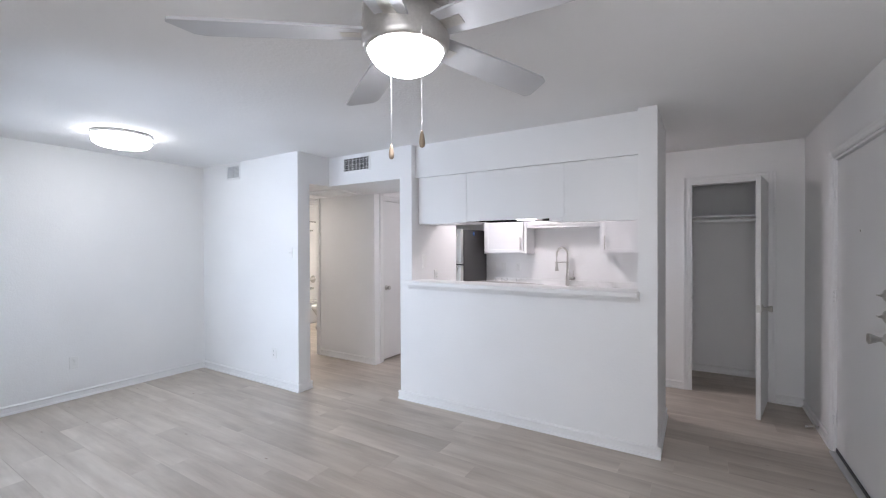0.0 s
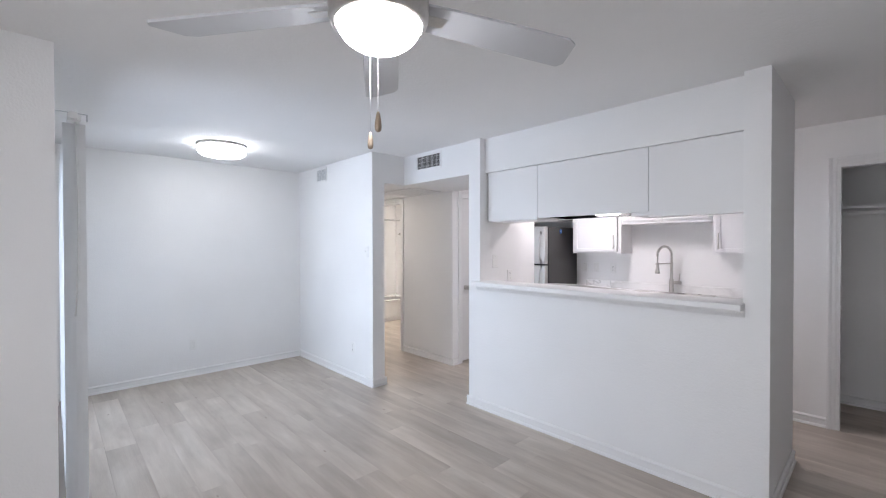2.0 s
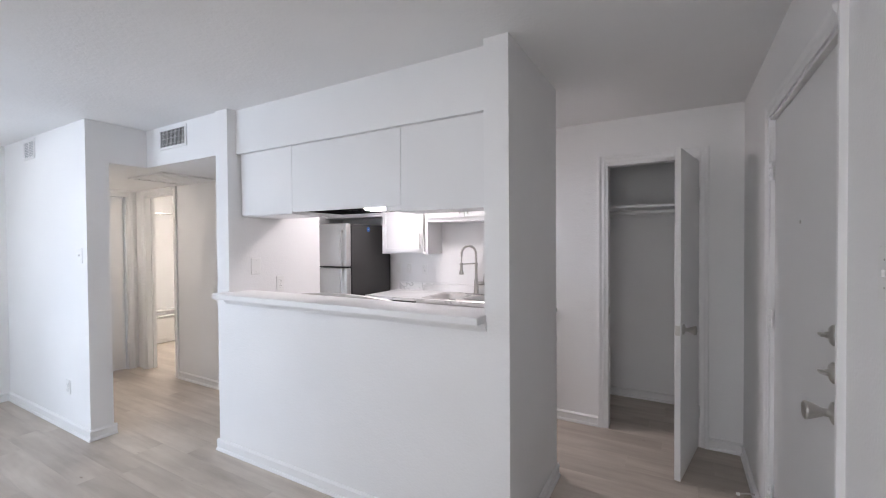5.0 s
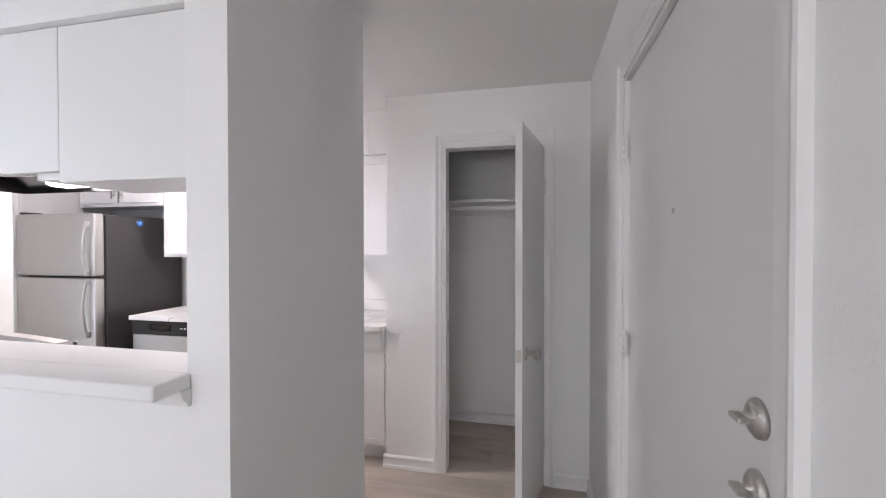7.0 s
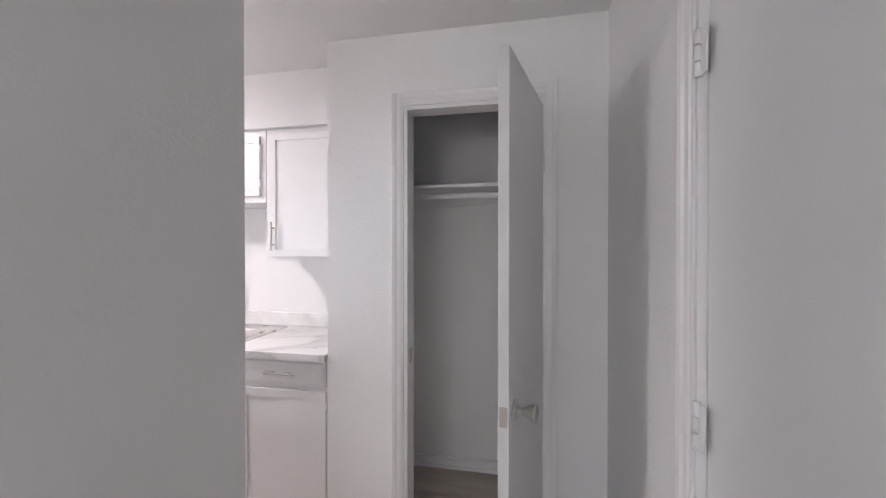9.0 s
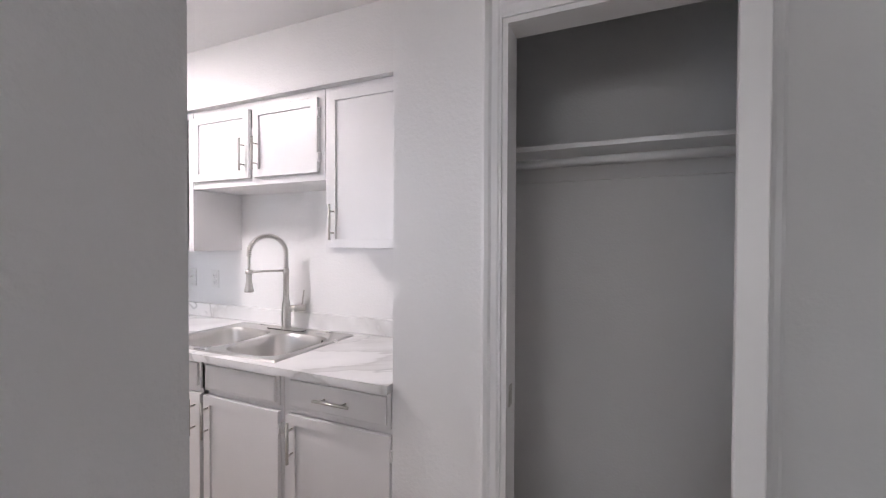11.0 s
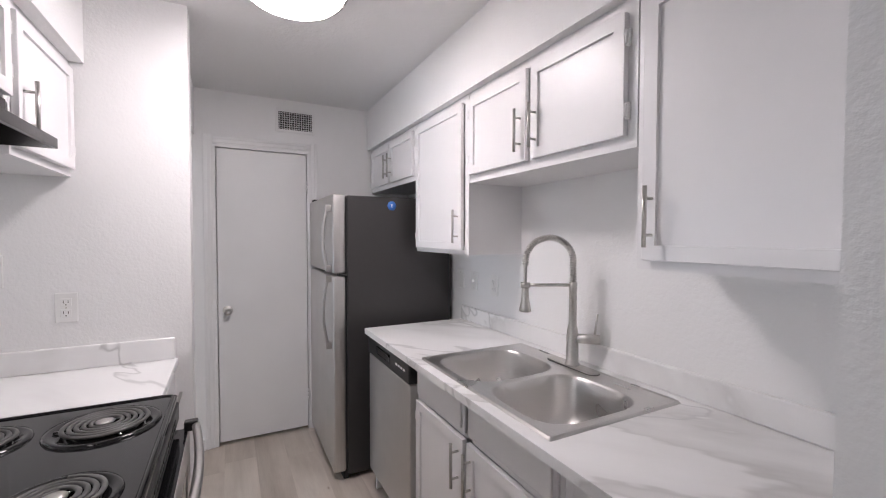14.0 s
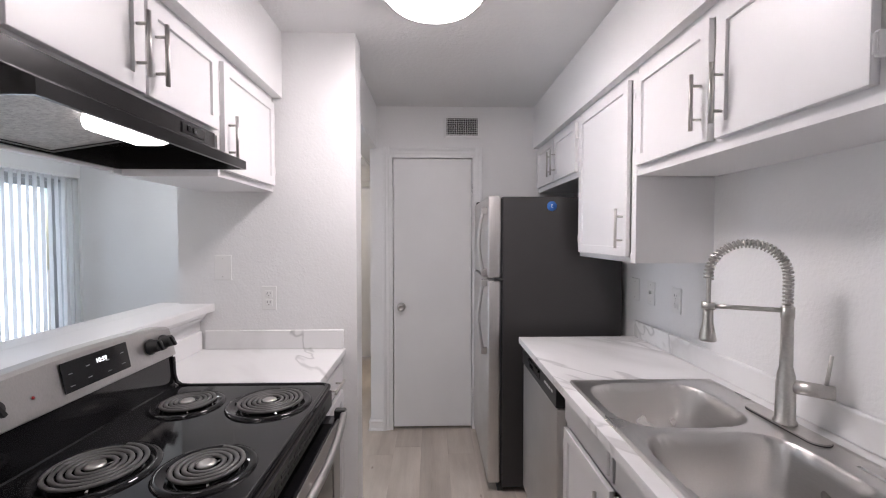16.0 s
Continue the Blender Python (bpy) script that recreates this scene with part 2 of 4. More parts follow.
def prism(bm, outline, m, length):
    """An outline of (u, v) pairs drawn out along the local z of m."""
    lo = [bm.verts.new(m @ Vector((u, v, 0))) for u, v in outline]
    hi = [bm.verts.new(m @ Vector((u, v, length))) for u, v in outline]
    n = len(outline)
    for i in range(n):
        bm.faces.new((lo[i], lo[(i + 1) % n], hi[(i + 1) % n], hi[i]))
    bm.faces.new(list(reversed(lo)))
    bm.faces.new(hi)
    return bm


def mesh_of(name, bm, material):
    bmesh.ops.recalc_face_normals(bm, faces=bm.faces[:])
    me = bpy.data.meshes.new(name)
    bm.to_mesh(me)
    bm.free()
    me.materials.append(material)
    return me


def part(name, bm, material, parent=None, label="", m=None):
    """One mesh object, under a thing or a part where one is given."""
    ob = new(name, mesh_of(name, bm, material))
    ob.parent = parent
    if m is not None:
        ob.matrix_basis = m
    return tagged(ob, label)


def thing(name, label, category, m=None, group=""):
    ob = new(name)
    ob.empty_display_size = 0.1
    if m is not None:
        ob.matrix_basis = m
    return tagged(ob, label, category, group)


def structure(name, bm, material, label, category=""):
    return tagged(part(name, bm, material), label, category or name.split("_")[0], "", "structure")


def letters(name, text, size, material, parent, m, label=""):
    curve = bpy.data.curves.new(name, "FONT")
    curve.body, curve.size, curve.align_x, curve.align_y, curve.extrude = text, size, "CENTER", "CENTER", 0.0004
    holder = bpy.data.objects.new(name, curve)
    scene.collection.objects.link(holder)
    me = bpy.data.meshes.new_from_object(holder.evaluated_get(bpy.context.evaluated_depsgraph_get()))
    bpy.data.objects.remove(holder)
    me.materials.clear()
    me.materials.append(material)
    ob = new(name, me)
    ob.parent, ob.matrix_basis = parent, m
    return tagged(ob, label)


def loop_points(n, fn):
    return [fn(i / (n - 1)) for i in range(n)]

# ---- the large structure ----
CEIL, DROP = 2.41, 2.105
WEST, EAST, NORTH = -5.105, 0.82, 7.205
HALL_W, HALL_N = -5.215, 5.645   # end and north faces of the hallway
FACE = 4.905          # living-room face of the pass-through wall
KX0, KX1 = -2.285, -0.35   # ends of the pass-through

structure("ceiling", boxes(((-7.1, 0.6, CEIL), (0.95, 7.65, CEIL + 0.1))), CEILING, "white textured flat ceiling over all rooms")
structure("ceiling_hall", boxes(((HALL_W - 0.1, 4.655, DROP), (-3.395, HALL_N + 0.05, CEIL)), ((-3.395, 4.92, DROP), (-2.42, HALL_N + 0.05, CEIL))), WALL, "white lowered ceiling box over the hallway", "ceiling")
structure("wall_west", boxes(((-5.31, 2.03, 0), (WEST, 4.655, CEIL))), WALL, "white textured wall of the dining nook", "wall")
structure("wall_nook_north", boxes(((WEST, 4.508, 0), (-3.395, 4.655, CEIL))), WALL, "white wall between dining nook and hallway", "wall")
SX0, SX1, SZ = -4.90, -2.74, 2.06
structure("wall_nook_south", boxes(((WEST, 2.03, 0), (SX0, 2.14, CEIL)), ((SX1, 2.03, 0), (-2.59, 2.14, CEIL)), ((SX0, 2.03, SZ), (SX1, 2.14, CEIL))), WALL, "white wall round the sliding glass door", "wall")
structure("wall_stub", boxes(((-2.59, 0.75, 0), (-2.48, 2.14, CEIL))), WALL, "white textured living room wall with outside corner", "wall")
WX0, WX1, WZ0, WZ1 = -1.00, 0.70, 0.80, 2.04
structure("wall_south", boxes(((-2.59, 0.64, 0), (WX0, 0.75, CEIL)), ((WX1, 0.64, 0), (0.93, 0.75, CEIL)), ((WX0, 0.64, 0), (WX1, 0.75, WZ0)), ((WX0, 0.64, WZ1), (WX1, 0.75, CEIL))), WALL, "plain white living room wall", "wall")
FY0, FY1, FZ = 4.665, 5.645, 2.055
structure("wall_east", boxes(((EAST, 0.75, 0), (0.93, FY0, CEIL)), ((EAST, FY1, 0), (0.93, 7.5, CEIL)), ((EAST, FY0, FZ), (0.93, FY1, CEIL))), WALL, "white wall with the front door in it", "wall")
structure("wall_kitchen_west", boxes(((-2.42, FACE, 0), (KX0, 5.742, CEIL))), WALL, "white wall end between hallway and kitchen", "wall")
structure("wall_pass_through", boxes(((KX0, FACE, 0), (KX1, 5.0, 1.098))), WALL, "white half wall under the kitchen pass-through", "wall")
structure("wall_kitchen_end", boxes(((KX1, FACE, 0), (-0.228, 5.727, CEIL))), WALL, "white wall end beside the kitchen entrance", "wall")
structure("soffit_south", boxes(((KX0, 4.97, DROP), (KX1, 5.398, CEIL))), WALL, "white boxed soffit above the pass-through cabinets", "soffit")
structure("soffit_north", boxes(((-3.385, 6.858, DROP), (-0.445, NORTH, CEIL))), WALL, "white boxed soffit above the sink wall cabinets", "soffit")
structure("wall_kitchen_north", boxes(((-3.485, NORTH, 0), (-0.345, 7.31, CEIL))), WALL, "white kitchen wall behind the sink", "wall")
PY0, PY1, PZ = 5.80, 6.415, 2.048
structure("wall_pantry", boxes(((-3.485, HALL_N + 0.1, 0), (-3.385, PY0, CEIL)), ((-3.485, PY1, 0), (-3.385, NORTH, CEIL)), ((-3.485, PY0, PZ), (-3.385, PY1, CEIL))), WALL, "white kitchen end wall with the pantry door", "wall")
BX0, BX1 = -5.02, -4.40
structure("wall_hall_north", boxes(((BX1, HALL_N, 0), (-3.385, HALL_N + 0.1, CEIL)), ((HALL_W, HALL_N, 0), (BX0, HALL_N + 0.1, CEIL)), ((BX0, HALL_N, 2.04), (BX1, HALL_N + 0.1, CEIL))), WALL, "white hallway wall with the bathroom doorway", "wall")
structure("wall_hall_west", boxes(((-5.32, 4.655, 0), (HALL_W, 4.79, CEIL)), ((-5.32, 5.545, 0), (HALL_W, HALL_N + 0.1, CEIL)), ((-5.32, 4.79, 2.04), (HALL_W, 5.545, CEIL))), WALL, "white hallway end wall with a bedroom door", "wall")
CX0, CX1, CZ = -0.058, 0.556, 2.07
structure("wall_closet", boxes(((-0.445, 6.595, 0), (CX0, 6.695, CEIL)), ((CX1, 6.595, 0), (EAST, 6.695, CEIL)), ((CX0, 6.595, CZ), (CX1, 6.695, CEIL))), WALL, "white wall round the coat closet", "wall")
structure("wall_closet_side", boxes(((-0.445, 6.695, 0), (-0.345, NORTH, CEIL))), WALL, "white wall between kitchen and coat closet", "wall")
structure("wall_closet_back", boxes(((-0.345, 7.40, 0), (EAST, 7.5, CEIL)), ((-0.445, 7.31, 0), (-0.345, 7.5, CEIL))), WALL, "white inner wall of the coat closet", "wall")
structure("wall_bathroom", boxes(((-7.0, 7.5, 0), (-3.485, 7.6, CEIL)), ((-7.1, HALL_N, 0), (-7.0, 7.6, CEIL)), ((-7.0, HALL_N, 0), (-5.32, HALL_N + 0.1, CEIL)), ((-4.2, HALL_N + 0.1, 0), (-4.1, 7.5, CEIL))), WALL, "white bathroom walls", "wall")

# outside the sliding door
structure("balcony_floor", boxes(((-5.3, -2.2, -0.12), (-2.59, 2.03, -0.03))), CONCRETE, "pale concrete balcony floor", "balcony")
structure("ground", boxes(((-60, -60, -3.3), (60, 60, -3.2))), CONCRETE, "pale paved ground outside", "ground")


# ---- trim ----
BASE_OUTLINE = [(0, 0), (0.019, 0), (0.019, 0.008), (0.015, 0.018), (0.010, 0.020), (0.010, 0.058), (0.014, 0.062), (0.014, 0.070), (0.005, 0.080), (0, 0.080)]


def baseboard(p, q, side):
    """A moulded skirting from p to q; side is the way it faces."""
    p, q, n = Vector((*p, 0)), Vector((*q, 0)), Vector((*side, 0))
    d = (q - p).normalized()
    m = Matrix.Translation(p) @ Matrix((n, Vector((0, 0, 1)), d)).transposed().to_4x4()
    structure("baseboard", prism(bmesh.new(), BASE_OUTLINE, m, (q - p).length), TRIM, "white moulded wooden baseboard along the wall", "baseboard")


baseboard((WEST, 2.14), (WEST, 4.508), (1, 0))
baseboard((WEST + 0.019, 4.508), (-3.376, 4.508), (0, -1))
baseboard((-3.395, 4.508), (-3.395, 4.674), (1, 0))
baseboard((WEST, 2.14), (-4.97, 2.14), (0, 1))
baseboard((-2.68, 2.14), (-2.461, 2.14), (0, 1))
baseboard((-2.48, 0.75), (-2.48, 2.14), (1, 0))
baseboard((-2.461, 0.75), (EAST - 0.019, 0.75), (0, 1))
baseboard((-2.439, FACE), (-0.207, FACE), (0, -1))
baseboard((-0.228, FACE), (-0.228, 5.746), (1, 0))
baseboard((-2.42, FACE), (-2.42, 5.761), (-1, 0))
baseboard((-2.42, 5.742), (KX0, 5.742), (0, 1))
baseboard((BX1 + 0.066, HALL_N), (-3.366, HALL_N), (0, -1))
baseboard((-3.385, HALL_N), (-3.385, PY0 - 0.066), (1, 0))
baseboard((-3.385, PY1 + 0.066), (-3.385, 7.18), (1, 0))
baseboard((-0.464, 6.595), (CX0 - 0.066, 6.595), (0, -1))
baseboard((-0.445, 6.595), (-0.445, 6.63), (-1, 0))
baseboard((CX1 + 0.066, 6.595), (EAST, 6.595), (0, -1))
baseboard((EAST, FY1 + 0.066), (EAST, 6.576), (-1, 0))
baseboard((EAST, 0.75), (EAST, FY0 - 0.065), (-1, 0))
baseboard((-0.345, 7.40), (EAST, 7.40), (0, -1))
baseboard((-0.345, 6.695), (-0.345, 7.381), (1, 0))
baseboard((EAST, 6.695), (EAST, 7.381), (-1, 0))

CASE_OUTLINE = [(0, 0), (0.058, 0), (0.058, 0.018), (0.050, 0.020), (0.038, 0.017), (0.030, 0.012), (0.012, 0.011), (0.006, 0.008), (0, 0.008)]


def casing(name, origin, along, out, width, height, label, depth=0.11):
    """Moulded casing round an opening, with the jamb lining; the opening starts at origin and runs along."""
    o, a, n, up = Vector(origin), Vector(along), Vector(out), Vector((0, 0, 1))
    bm = bmesh.new()
    gap = 0.006
    prism(bm, CASE_OUTLINE, Matrix.Translation(o - a * gap) @ Matrix((-a, n, up)).transposed().to_4x4(), height + gap + 0.058)
    prism(bm, CASE_OUTLINE, Matrix.Translation(o + a * (width + gap)) @ Matrix((a, n, up)).transposed().to_4x4(), height + gap + 0.058)
    prism(bm, CASE_OUTLINE, Matrix.Translation(o - a * gap + up * (height + gap)) @ Matrix((up, n, a)).transposed().to_4x4(), width + 2 * gap)
    t = 0.012
    for s in (0.0, width - t):
        c = o + a * s
        d = c + a * t - n * depth + up * height
        box(bm, c + n * 0.004, d)
    box(bm, o + a * t + up * (height - t) + n * 0.004, o + a * (width - t) - n * depth + up * height)
    if name == "trim_closet":
        return structure(name, bm, TRIM, label, "door casing")
    c = o - n * 0.055
    box(bm, c + a * t, c + a * (t + 0.012) - n * 0.03 + up * (height - t))
    box(bm, c + a * (width - t - 0.012), c + a * (width - t) - n * 0.03 + up * (height - t))
    return structure(name, bm, TRIM, label, "door casing")


casing("trim_front_door", (EAST, FY0, 0), (0, 1, 0), (-1, 0, 0), FY1 - FY0, FZ, "white moulded casing round the front door")
casing("trim_closet", (CX0, 6.595, 0), (1, 0, 0), (0, -1, 0), CX1 - CX0, CZ, "white moulded casing round the closet opening", 0.1)
casing("trim_pantry", (-3.385, PY0, 0), (0, 1, 0), (1, 0, 0), PY1 - PY0, PZ, "white casing round the pantry door", 0.1)
casing("trim_bathroom", (BX0, HALL_N, 0), (1, 0, 0), (0, -1, 0), BX1 - BX0, 2.04, "white casing round the bathroom doorway", 0.1)
casing("trim_bedroom", (HALL_W, 4.79, 0), (0, 1, 0), (1, 0, 0), 0.755, 2.04, "white casing round the bedroom door")

# ledge of the pass-through, with the moulding under it
bm = bmesh.new()
box(bm, (-2.315, 4.796, 1.099), (KX1 + 0.012, FACE - 0.001, 1.137), 0.006)
box(bm, (KX0 + 0.001, FACE - 0.006, 1.0995), (KX1 - 0.001, 5.072, 1.1365), 0.005)
structure("ledge", bm, TRIM, "white painted wooden ledge on the half wall", "ledge")
bm = bmesh.new()
APRON = [(0, 0), (0.012, 0), (0.016, 0.012), (0.026, 0.022), (0.030, 0.034), (0.034, 0.044), (0, 0.044)]
prism(bm, APRON, Matrix.Translation((-2.31, FACE, 1.055)) @ Matrix(((0, -1, 0), (0, 0, 1), (1, 0, 0))).transposed().to_4x4(), 1.972)
prism(bm, APRON, Matrix.Translation((KX0, 5.0, 1.055)) @ Matrix(((0, 1, 0), (0, 0, 1), (1, 0, 0))).transposed().to_4x4(), 1.935)
structure("trim_ledge", bm, TRIM, "white moulding under the ledge", "trim")


# ---- doors ----
def door_knob(parent, m, label="satin metal door knob", lever_tip=True):
    bm = turned(bmesh.new(), [(0, 0), (0.031, 0), (0.031, 0.003), (0.024, 0.008), (0.013, 0.011), (0.011, 0.022), (0.013, 0.028), (0.024, 0.034), (0.027, 0.044), (0.026, 0.056), (0.021, 0.061), (0.012, 0.063), (0.010, 0.060), (0, 0.060)])
    return part("door_knob", bm, NICKEL, parent, label, m)


def tulip_knob(parent, m):
    bm = turned(bmesh.new(), [(0, 0), (0.033, 0), (0.032, 0.005), (0.022, 0.010), (0.012, 0.013), (0.011, 0.026), (0.014, 0.030), (0.019, 0.042), (0.027, 0.062), (0.028, 0.068), (0.024, 0.071), (0.020, 0.067), (0, 0.066)])
    return part("door_knob", bm, NICKEL, parent, "tulip-shaped satin metal knob", m)


def door_hinge(parent, m):
    bm = bmesh.new()
    for k in range(3):
        tube(bm, [(0, 0, -0.045 + k * 0.0305), (0, 0, -0.045 + k * 0.0305 + 0.0285)], 0.007, 10)
    box(bm, (-0.003, 0.002, -0.044), (0.03, 0.005, 0.044))
    part("hinge", bm, TRIM, parent, "painted-over butt hinge", m)


# front door, hung at its north edge, slab set in the opening
d1 = structure("door_1", box(bmesh.new(), (EAST + 0.012, FY0 + 0.017, 0.022), (EAST + 0.056, FY1 - 0.017, FZ - 0.018), 0.002), DOOR, "smooth white painted front door, closed, with locks", "door")
into_room = Matrix.Rotation(radians(-90), 4, "Y")
tulip_knob(d1, pose(EAST + 0.012, FY0 + 0.075, 0.966) @ into_room)
for z, turn in ((1.084, True), (1.194, True)):
    bm = turned(bmesh.new(), [(0, 0), (0.031, 0), (0.030, 0.006), (0.022, 0.012), (0.010, 0.013), (0.009, 0.022), (0, 0.022)])
    box(bm, (-0.004, -0.017, 0.020), (0.004, 0.017, 0.036), 0.002)
    part("deadbolt", bm, NICKEL, d1, "satin metal deadbolt thumb-turn", pose(EAST + 0.012, FY0 + 0.077, z) @ into_room)
part("peephole", turned(bmesh.new(), [(0.003, 0.001), (0.004, 0.003), (0.007, 0.003), (0.007, 0.0), (0.0, 0.0), (0.0, 0.001), (0.003, 0.001)]), NICKEL, d1, "small metal peephole", pose(EAST + 0.012, 5.145, 1.54) @ into_room)
for z in (0.25, 1.10, 1.80):
    door_hinge(d1, pose(EAST - 0.004, FY1 - 0.012, z, 0, 0, -90))
part("door_sweep", box(bmesh.new(), (EAST + 0.006, FY0 + 0.02, 0.004), (EAST + 0.011, FY1 - 0.02, 0.04), 0.001), BLACK, d1, "dark rubber door sweep")
structure("threshold", box(bmesh.new(), (EAST - 0.03, FY0 + 0.013, 0), (0.93, FY1 - 0.013, 0.014), 0.004), FRAME_METAL, "flat metal threshold under the front door", "threshold")

# closet door, standing open
cd_dir = Vector((0.428 - 0.541, 5.998 - 6.574, 0)).normalized()
cd_ang = math.degrees(math.atan2(cd_dir.y, cd_dir.x))
door_m = pose(0.541, 6.574, 0, 0, 0, cd_ang)
d2 = structure("door_2", box(bmesh.new(), (0.004, -0.017, 0.015), (0.582, 0.017, 2.03), 0.002), DOOR, "smooth white flush closet door standing open", "door")
d2.matrix_basis = door_m
tulip_knob(d2, pose(0.515, 0.017, 0.93, -90, 0, 0))
part("latch_plate", box(bmesh.new(), (0.582, -0.012, 0.90), (0.5835, 0.012, 0.96)), NICKEL, d2, "metal latch plate")
for z in (0.26, 1.80):
    door_hinge(d2, pose(0.0, 0.017, z, 0, 0, 0))
bm = boxes(((CX0 + 0.012, 6.62, 0.895), (CX0 + 0.0145, 6.655, 0.96)))
box(bm, (CX0 + 0.0145, 6.63, 0.91), (CX0 + 0.017, 6.645, 0.945))
structure("strike_plate", bm, NICKEL, "metal strike plate in the closet jamb", "strike plate")

# pantry door
d3 = structure("door_3", box(bmesh.new(), (-3.402, PY0 + 0.017, 0.022), (-3.367 - 0.022, PY1 - 0.017, PZ - 0.018), 0.002), DOOR, "smooth white flush pantry door, closed", "door")
door_knob(d3, pose(-3.389, PY0 + 0.075, 0.93, 0, 90, 0), "round satin metal knob")
for z in (0.26, 1.80):
    door_hinge(d3, pose(-3.381, PY1 - 0.013, z, 0, 0, 90))

# bedroom door at the end of the hallway
d4 = structure("door_4", box(bmesh.new(), (HALL_W - 0.05, 4.805, 0.014), (HALL_W - 0.014, 5.502, 2.02), 0.002), DOOR, "smooth white flush bedroom door, closed", "door")
for z in (0.3, 1.78):
    door_hinge(d4, pose(HALL_W + 0.004, 5.53, z, 0, 0, 90))
door_knob(d4, pose(HALL_W - 0.014, 4.87, 0.93, 0, 90, 0))

# door stop on the skirting of the entry
stop = thing("door_stop", "small metal spring door stop on the baseboard", "door stop", pose(EAST - 0.014, 6.0, 0.045))
part("rod", tube(bmesh.new(), [(0, 0, 0), (-0.02, -0.005, 0.001), (-0.07, -0.02, -0.006)], 0.005), NICKEL, stop)
part("rubber_tip", tube(bmesh.new(), [(-0.07, -0.02, -0.006), (-0.084, -0.024, -0.008)], 0.008), PLASTIC, stop, "white rubber tip")


# ---- sliding glass door and vertical blinds ----
def leaf(parent, name, x0, x1, y):
    f = part(name, boxes(((x0, y, 0.03), (x0 + 0.06, y + 0.035, 2.03)), ((x1 - 0.06, y, 0.03), (x1, y + 0.035, 2.03)), ((x0 + 0.06, y, 0.03), (x1 - 0.06, y + 0.035, 0.12)), ((x0 + 0.06, y, 1.96), (x1 - 0.06, y + 0.035, 2.03)), bevel=0.003), FRAME_METAL, parent, "grey metal sliding leaf")
    p = part("pane", boxes(((x0 + 0.055, y + 0.014, 0.115), (x1 - 0.055, y + 0.019, 1.965))), GLASS, f, "clear glass pane")
    p.visible_shadow = False
    return f


win = structure("window_1", boxes(((SX0, 2.035, 0), (SX0 + 0.03, 2.135, SZ)), ((SX1 - 0.03, 2.035, 0), (SX1, 2.135, SZ)), ((SX0 + 0.03, 2.035, SZ - 0.03), (SX1 - 0.03, 2.135, SZ)), ((SX0 + 0.03, 2.035, 0), (SX1 - 0.03, 2.135, 0.028)), bevel=0.002), FRAME_METAL, "sliding glass patio door with grey metal frame", "patio door")
leaf(win, "window_frame", SX0 + 0.03, -3.80, 2.045)
lf = leaf(win, "window_frame", -3.87, SX1 - 0.03, 2.088)
part("bar", tube(bmesh.new(), [(-3.8, 2.13, 1.05), (SX1 - 0.05, 2.13, 1.05)], 0.009, 8), FRAME_METAL, lf, "level safety bar")
part("pull", box(bmesh.new(), (-4.0 + 0.16, 2.123, 0.9), (-4.0 + 0.18, 2.135, 1.15), 0.004), PLASTIC, lf, "white door pull")

win2 = structure("window_2", boxes(((WX0, 0.645, WZ0), (WX0 + 0.04, 0.70, WZ1)), ((WX1 - 0.04, 0.645, WZ0), (WX1, 0.70, WZ1)), ((WX0 + 0.04, 0.645, WZ0), (WX1 - 0.04, 0.70, WZ0 + 0.04)), ((WX0 + 0.04, 0.645, WZ1 - 0.04), (WX1 - 0.04, 0.70, WZ1)), ((-0.18, 0.645, WZ0 + 0.04), (-0.12, 0.70, WZ1 - 0.04)), bevel=0.002), FRAME_METAL, "living room window with grey metal frame", "window")
for x0, x1 in ((WX0 + 0.035, -0.175), (-0.125, WX1 - 0.035)):
    p = part("pane", boxes(((x0, 0.67, WZ0 + 0.035), (x1, 0.675, WZ1 - 0.035))), GLASS, win2, "clear glass pane")
    p.visible_shadow = False
part("window_sill", box(bmesh.new(), (WX0 - 0.03, 0.70, WZ0 - 0.02), (WX1 + 0.03, 0.775, WZ0 - 0.001), 0.004), TRIM, win2, "white sill")

blind = thing("vertical_blind", "white vertical blind with open vanes at the patio door", "blind", pose(0, 0, 0))
part("head_rail", box(bmesh.new(), (-4.98, 2.185, 2.085), (-2.60, 2.24, 2.12), 0.003), PLASTIC, blind, "white plastic head rail")
vane_bm = bmesh.new()
prism(vane_bm, [(-0.0435, 0.0), (-0.022, 0.0035), (0, 0.0048), (0.022, 0.0035), (0.0435, 0.0), (0.022, 0.0028), (0, 0.0041), (-0.022, 0.0028)], Matrix.Translation((0, 0, -2.035)), 2.035)
for f in vane_bm.faces:
    f.smooth = False
vane_mesh = mesh_of("vane", vane_bm, VANE)
rng = random.Random(4)
n_vanes = 31
for i in range(n_vanes):
    v = new("vane", vane_mesh)
    v.parent = blind
    v.matrix_basis = pose(-2.625 - i * (2.33 / (n_vanes - 1)), 2.212, 2.075, rng.uniform(-0.25, 0.25), 0, 90 + rng.uniform(-6, 6) + (0 if i == 0 else -25))
part("carrier_clip", box(bmesh.new(), (-2.60, 2.19, 2.09), (-2.575, 2.225, 2.125), 0.002), PLASTIC, blind, "white end bracket")
bm = bmesh.new()
box(bm, (-2.592, 2.14, 2.118), (-2.584, 2.262, 2.121))
box(bm, (-2.592, 2.258, 2.085), (-2.584, 2.263, 2.121))
part("bracket", bm, FRAME_METAL, blind, "thin metal wall bracket")
